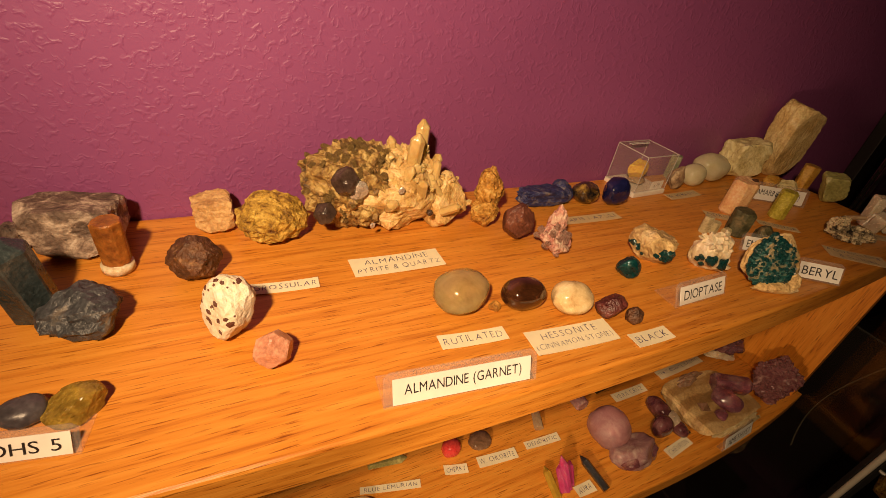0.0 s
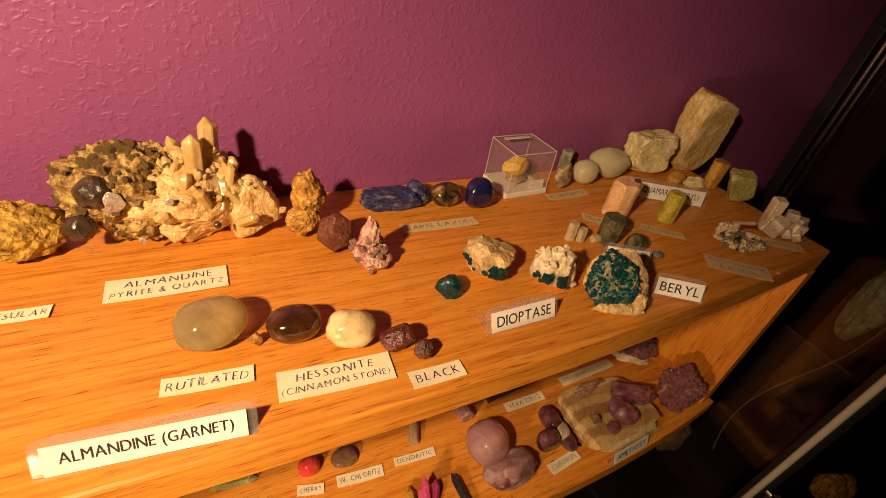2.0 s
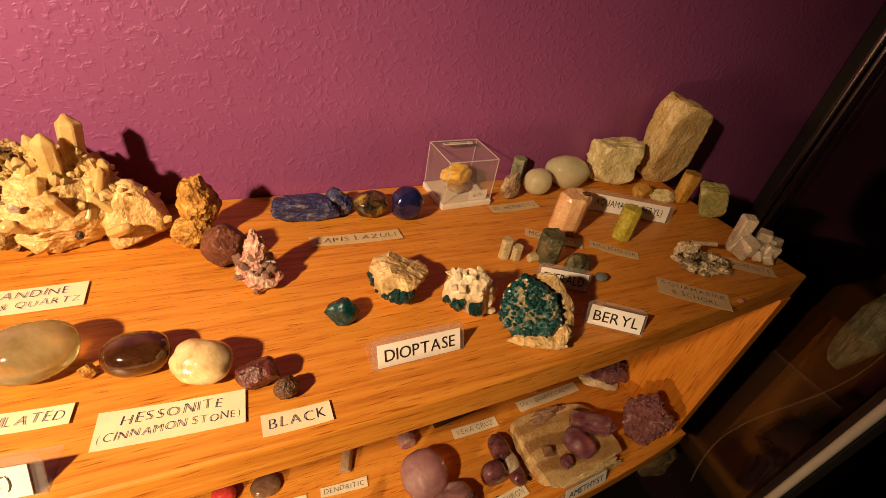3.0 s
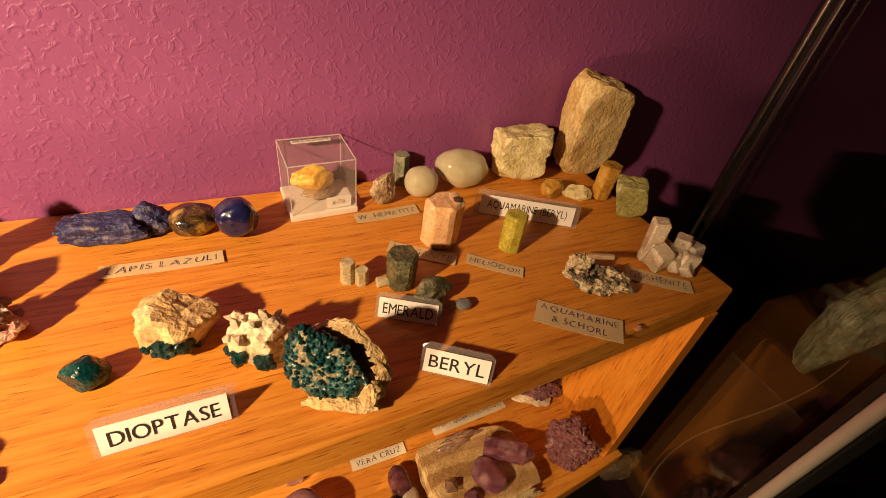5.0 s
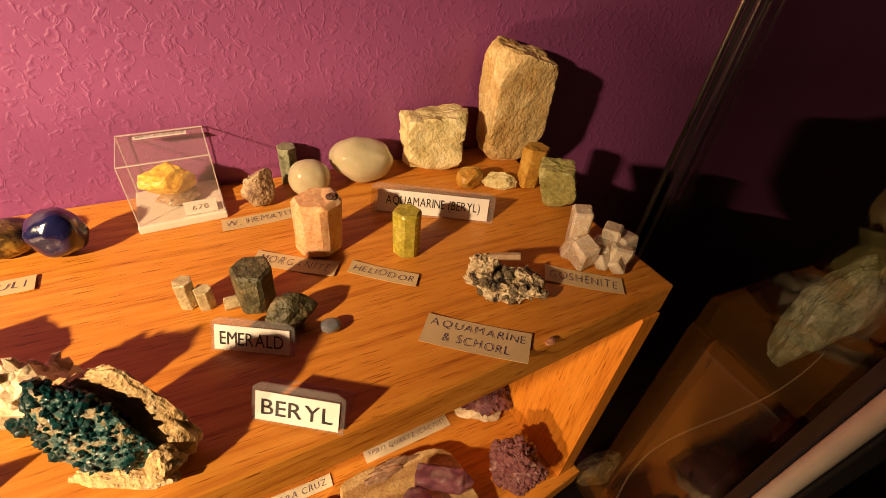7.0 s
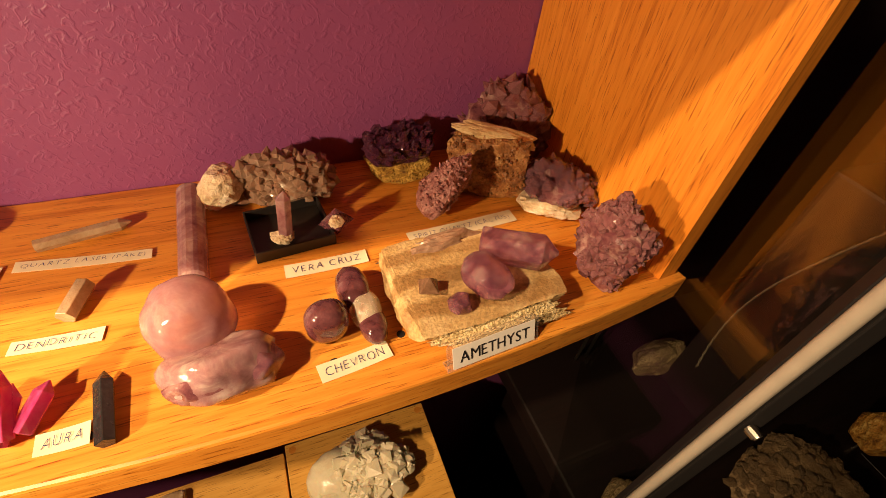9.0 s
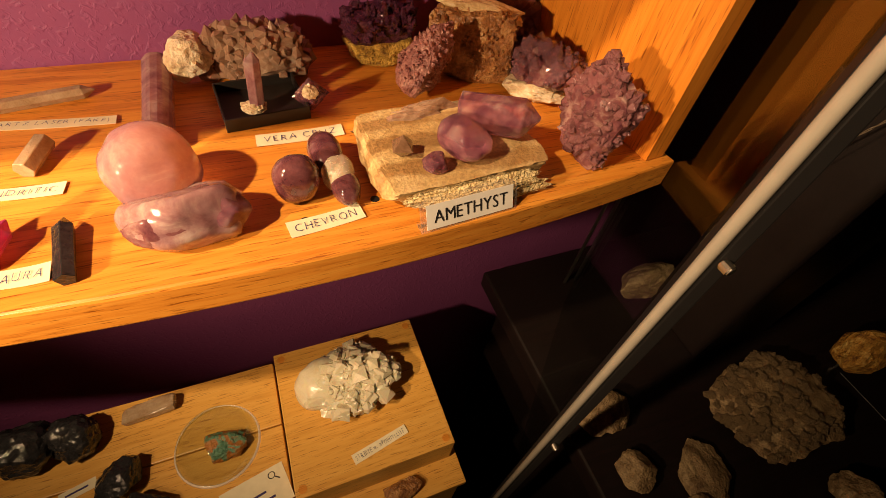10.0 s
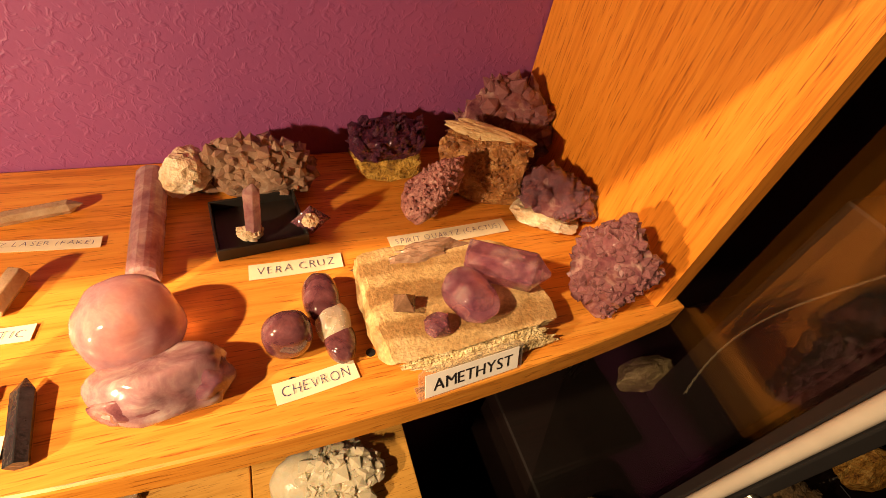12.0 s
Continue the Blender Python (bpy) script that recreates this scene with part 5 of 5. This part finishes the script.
ob = part("matrix", stone_verts((0.056, 0.036, 0.086), 458, 8, 0.18, fine=0.07), AMETHM, z)
grow("crystal_point", ob, AMETHM, z, 260, 459, (0.0016, 0.004), (0.004, 0.008), lambda c, nn: nn.y < 0.45, 0.5, 0.5, "glittering amethyst points", sink=0.45)
grow("pale_point", ob, AMETHP, z, 14, 460, (0.0012, 0.0024), (0.003, 0.006), lambda c, nn: nn.y < 0.3, 0.5, 0.5, "pale points")

# limestone slab and the stones on it
sl = specimen("limestone_slab", "banded tan limestone slab with crumbly edges", 0.4770, -0.1815, ZL, 1, "stone slab", k=0.85)
bm = stone_verts((0.138, 0.098, 0.042), 470, "block", 0.05, fine=0.018, detail=5)
for vv in bm.verts:
    if vv.co.z > 0.026:
        vv.co.z = 0.026 + (vv.co.z - 0.026) * 0.08
    vv.co.x -= 0.16 * (vv.co.y + 0.049)
part("slab", bm, LIME, sl)
fr = part("crumbly_front", stone_verts((0.126, 0.018, 0.025), 471, 9, 0.16, fine=0.14, detail=5), LIMEEDGE, sl, "pale crumbly broken edge")
place(fr, 0.001, -0.0440, 0.0)
bk = part("rough_back", stone_verts((0.104, 0.026, 0.036), 472, 9, 0.2, fine=0.08), SMOKY, sl, "brown crystalline back edge")
place(bk, -0.024, 0.040, 0)
ZS = ZL + 0.0230
rock("octahedron", "small brown-grey octahedral crystal on the slab", SMOKEP, 0.4351, -0.1917, ZS, (0.0173, 0.0173, 0.0160), 473, 30, "octa", 0.01, 0.006)
gem = part("cut_gem", stone_verts((0.0155, 0.0155, 0.012), 474, 30, 0.0, fine=0.0, detail=3), AMETH)
tagged(place(gem, 0.4500, -0.2080, ZS), "small round faceted purple amethyst gem on the slab", "gem")
pebble("amethyst_pebble", "polished purple amethyst pebble on the slab", AMETH, 0.4735, -0.196, ZS, (0.027, 0.037, 0.022), 475, 20, 0.05)
prism("amethyst_point", "translucent purple amethyst point lying on the slab", AMETH, 0.4820, -0.1680, ZS, 0.0135, 0.054, 476, -34, 0, 84, tip=0.22, flat=0.9)

# ---- floor level below the shelves ----
ZP = -0.645


def plinth(label, x0, y0, x1, y1, z0, z1, dots, rz=0):
    ob = specimen("wooden_plinth", label, (x0 + x1) / 2, (y0 + y1) / 2, z0, rz, "plinth")
    w, d = (x1 - x0) / 2, (y1 - y0) / 2
    part("board", box_bm(-w, -d, 0, w, d, z1 - z0, 0.0015), PINE, ob)
    for sx, sy in dots:
        place(part("peg_dot", cyl_bm(0.0048, 0, 0.0006, 16), OAK, ob, "round wooden plug"), sx * (w - 0.009), sy * (d - 0.009), z1 - z0)
    return ob


plinth("pale orange wooden plinth block with round plugs", 0.303, -0.264, 0.496, -0.079, ZP - 0.062, ZP, ((-1, 1), (1, 1), (1, -1), (-1, -1)))
step_box = specimen("wooden_step", "lower orange wooden step under the plinth block", 0.4045, -0.183, ZF, 0, "plinth")
part("step_top", box_bm(-0.1015, -0.117, ZP - 0.0745 - ZF, 0.1015, 0.117, ZP - 0.0625 - ZF, 0.0015), PINE, step_box)
part("step_body", box_bm(-0.0975, -0.112, 0, 0.0975, 0.112, ZP - 0.0750 - ZF, 0.0015), PINE, step_box)
low_plinth = specimen("low_wooden_plinth", "low pale wooden plinth of two boards with a gap between", 0.070, -0.176, ZF, 0, "plinth")
part("rear_board", box_bm(-0.23, 0.0075, ZP - 0.030 - ZF, 0.2295, 0.093, ZP - 0.012 - ZF, 0.0015), PINE, low_plinth)
part("front_board", box_bm(-0.23, -0.092, ZP - 0.030 - ZF, 0.2295, 0.0062, ZP - 0.0125 - ZF, 0.0015), PINE, low_plinth)
part("plinth_body", box_bm(-0.225, -0.088, 0, 0.2245, 0.089, ZP - 0.0305 - ZF, 0.0015), PINE, low_plinth)
slip2 = specimen("paper_note", "small tan paper note beside the black rocks", 0.082, -0.172, ZP - 0.0121, 14, "label")
part("slip", box_bm(-0.018, -0.006, 0, 0.018, 0.006, 0.0004), PAPER, slip2)
part("writing_bar", box_bm(-0.012, -0.001, 0.0005, 0.010, 0.001, 0.0007), INK, slip2)
wq = specimen("white_crystal_cluster", "large white blocky crystal cluster on the wooden plinth", 0.394, -0.150, ZP, 0)
ob = part("matrix", stone_verts((0.128, 0.096, 0.046), 480, 9, 0.2, fine=0.07, detail=5), WHITEQ, wq)
grow("crystal_block", ob, WHITEQ, wq, 150, 481, (0.004, 0.011), (0.008, 0.017), lambda c, n: c.x > -0.03, 0.2, 0.6, "", 4, 0.5)
place(part("milky_mass", egg_bm((0.070, 0.066, 0.040), 492, 0.09, 2.2), WHITEQ, wq, "smooth milky side", True), -0.036, 0.004, 0)
paper_label((("STILBITE w. APOPHYLLITE", 0.9),), 0.408, -0.236, ZP, 12, 0.072, 0.012, PAPER, "yellowed paper slip handwritten STILBITE w. APOPHYLLITE", 490)
rock("step_rock", "small dark brown rock on the lower wooden step", BROWNM, 0.425, -0.2830, ZP - 0.0625, (0.050, 0.026, 0.016), 491, 8, 8, 0.12, 0.05)
step = specimen("paper_note", "tan paper note lying on the lower wooden step", 0.398, -0.2900, ZP - 0.0622, 10, "label")
part("slip", box_bm(-0.022, -0.006, 0, 0.022, 0.006, 0.0004), PAPER, step)
part("writing_bar", box_bm(-0.016, -0.001, 0.0005, 0.014, 0.001, 0.0007), INK, step)
note = specimen("paper_note", "tan paper note with a magnifier sign beside the dome", 0.262, -0.2420, ZP - 0.0121, 12, "label")
part("slip", box_bm(-0.036, -0.022, 0, 0.036, 0.022, 0.0004), PAPER, note)
for k, (bx0, bx1) in enumerate(((-0.030, 0.010), (-0.030, 0.018))):
    part("writing_bar", box_bm(bx0, -0.002 - k * 0.009, 0.0005, bx1, 0.0005 - k * 0.009, 0.0007), INK, note)
ring = bmesh.new()
for i in range(20):
    a = i * math.tau / 20
    ring.verts.new((0.021 + 0.0042 * math.cos(a), 0.013 + 0.0042 * math.sin(a), 0.0006))
    ring.verts.new((0.021 + 0.0032 * math.cos(a), 0.013 + 0.0032 * math.sin(a), 0.0006))
ring.verts.ensure_lookup_table()
for i in range(20):
    a, b2 = 2 * i, 2 * ((i + 1) % 20)
    ring.faces.new((ring.verts[a], ring.verts[b2], ring.verts[b2 + 1], ring.verts[a + 1]))
part("magnifier_ring", ring, BLACKINK, note)
place(part("magnifier_handle", box_bm(0, -0.0007, 0, 0.006, 0.0007, 0.0003), BLACKINK, note), 0.0242, 0.0098, 0.0005, -45)
rock("selenite_wedge", "pale grey wedge of stone on the low plinth", CLEARQ, 0.155, -0.106, ZP - 0.012, (0.060, 0.020, 0.018), 482, 6, "block", 0.04, 0.02)
dm = specimen("glass_dish", "round clear glass dome over a small rock", 0.2260, -0.1700, ZP - 0.0115, 0, "glass dome")
bm = bmesh.new()
bmesh.ops.create_uvsphere(bm, u_segments=40, v_segments=20, radius=0.047)
bmesh.ops.delete(bm, geom=[vv for vv in bm.verts if vv.co.z < -0.001], context="VERTS")
for vv in bm.verts:
    vv.co.z = max(vv.co.z, 0) * 0.7
dome = part("dome", bm, PANE, dm, "clear glass", True)
sol = dome.modifiers.new("thickness", "SOLIDIFY")
sol.thickness = 0.0016
dome.visible_shadow = False
bm = bmesh.new()
bmesh.ops.create_cone(bm, cap_ends=False, segments=48, radius1=0.0485, radius2=0.0468, depth=0.003, matrix=Matrix.Translation((0, 0, 0.0015)))
rim = part("rim", bm, MOULD, dm, "thick glass rim", True)
rim.modifiers.new("thickness", "SOLIDIFY").thickness = 0.0012
rim.visible_shadow = False
rock("green_rust_rock", "green and rust coloured rock under the glass dome", GREENR, 0.2370, -0.1760, ZP - 0.0118, (0.046, 0.036, 0.025), 483, 0, 9, 0.12, 0.05)
for i, (rx, ry, sx, sy, sz) in enumerate(((0.035, -0.115, 0.062, 0.060, 0.050), (0.082, -0.120, 0.052, 0.050, 0.046), (0.126, -0.178, 0.050, 0.044, 0.034), (0.158, -0.222, 0.056, 0.040, 0.030))):
    rock("black_crystal_rock", "glossy black faceted rock in the shade", BLACKX, rx, ry, ZP - 0.012, (sx, sy, sz), 484 + i, i * 40, 9, 0.10, 0.05, group="black rocks")

# ---- rocks in the dark beyond the glass ----
r1 = specimen("golden_drusy_rock", "large golden brown crystalline rock on the dark table", 0.925, -0.366, ZT, -14)
ob = part("body", stone_verts((0.185, 0.150, 0.045), 500, 8, 0.10, fine=0.05, detail=5), SHADOWROCK, r1)
grow("crystal_face", ob, SHADOWROCK, r1, 230, 501, (0.004, 0.008), (0.004, 0.009), None, 0.4, 0.8, "small brown crystal faces", 5)
st = specimen("orange_rock_on_stand", "orange pointed rock on a thin wire stand", 1.090, -0.352, ZT, 0)
place(part("rock", stone_verts((0.085, 0.06, 0.085), 502, 8, 0.10, fine=0.04, taper=-0.45), ORANGE, st), 0, 0, 0.012)
part("stand", cyl_bm(0.0016, 0, 0.03, 10), CHROME, st, "thin steel wire stand")
place(part("wire", cyl_bm(0.0008, 0, 0.10, 10), DARKBLUE, st, "thin dark wire"), 0, -0.01, 0.0015, 0, 90)
for i, (rx, ry, sx, sy, sz) in enumerate(((0.880, -0.139, 0.110, 0.050, 0.060), (0.692, -0.300, 0.070, 0.055, 0.040), (0.775, -0.401, 0.080, 0.070, 0.022), (0.935, -0.490, 0.060, 0.050, 0.050), (0.690, -0.370, 0.050, 0.050, 0.030), (0.735, -0.440, 0.060, 0.050, 0.030))):
    rock("shaded_rock", "brown rock standing in deep shade on the table", SHADOWROCK, rx, ry, ZT, (sx, sy, sz), 503 + i, i * 33, 9, 0.10, 0.05, group="rocks on the dark table")
# Pedestal added to hold up the tall rock, blackened like the table.
ped = part("dark_pedestal", box_bm(0.880, -0.270, ZT, 1.02, -0.160, -0.24, 0.004), SHADE_WOOD)
tagged(ped, "added pedestal under the tall rock, coloured near-black for shade", "pedestal")
rock("lichen_green_rock", "tall grey-green rock on a dark pedestal", GREENGREY, 0.975, -0.218, -0.24, (0.080, 0.06, 0.17), 510, -15, 9, 0.12, 0.03, detail=5)
cable = bpy.data.curves.new("twisted_cable", "CURVE")
cable.dimensions, cable.bevel_depth, cable.bevel_resolution = "3D", 0.0007, 2
for phase in (0, math.pi):
    sp = cable.splines.new("POLY")
    sp.points.add(159)
    for i, p in enumerate(sp.points):
        u = i / 159
        cx, cy, cz = 0.74 + 0.14 * u, -0.235 + 0.02 * math.sin(u * 5), -0.42 + 0.28 * u ** 1.2
        p.co = (cx + 0.0014 * math.cos(u * 90 + phase), cy, cz + 0.0014 * math.sin(u * 90 + phase), 1)
cable.materials.append(plain_mat("brown_flex", (0.16, 0.12, 0.08), 0.4))
tagged(new("twisted_cable", cable), "twisted brown flex hanging in the dark corner", "cable")
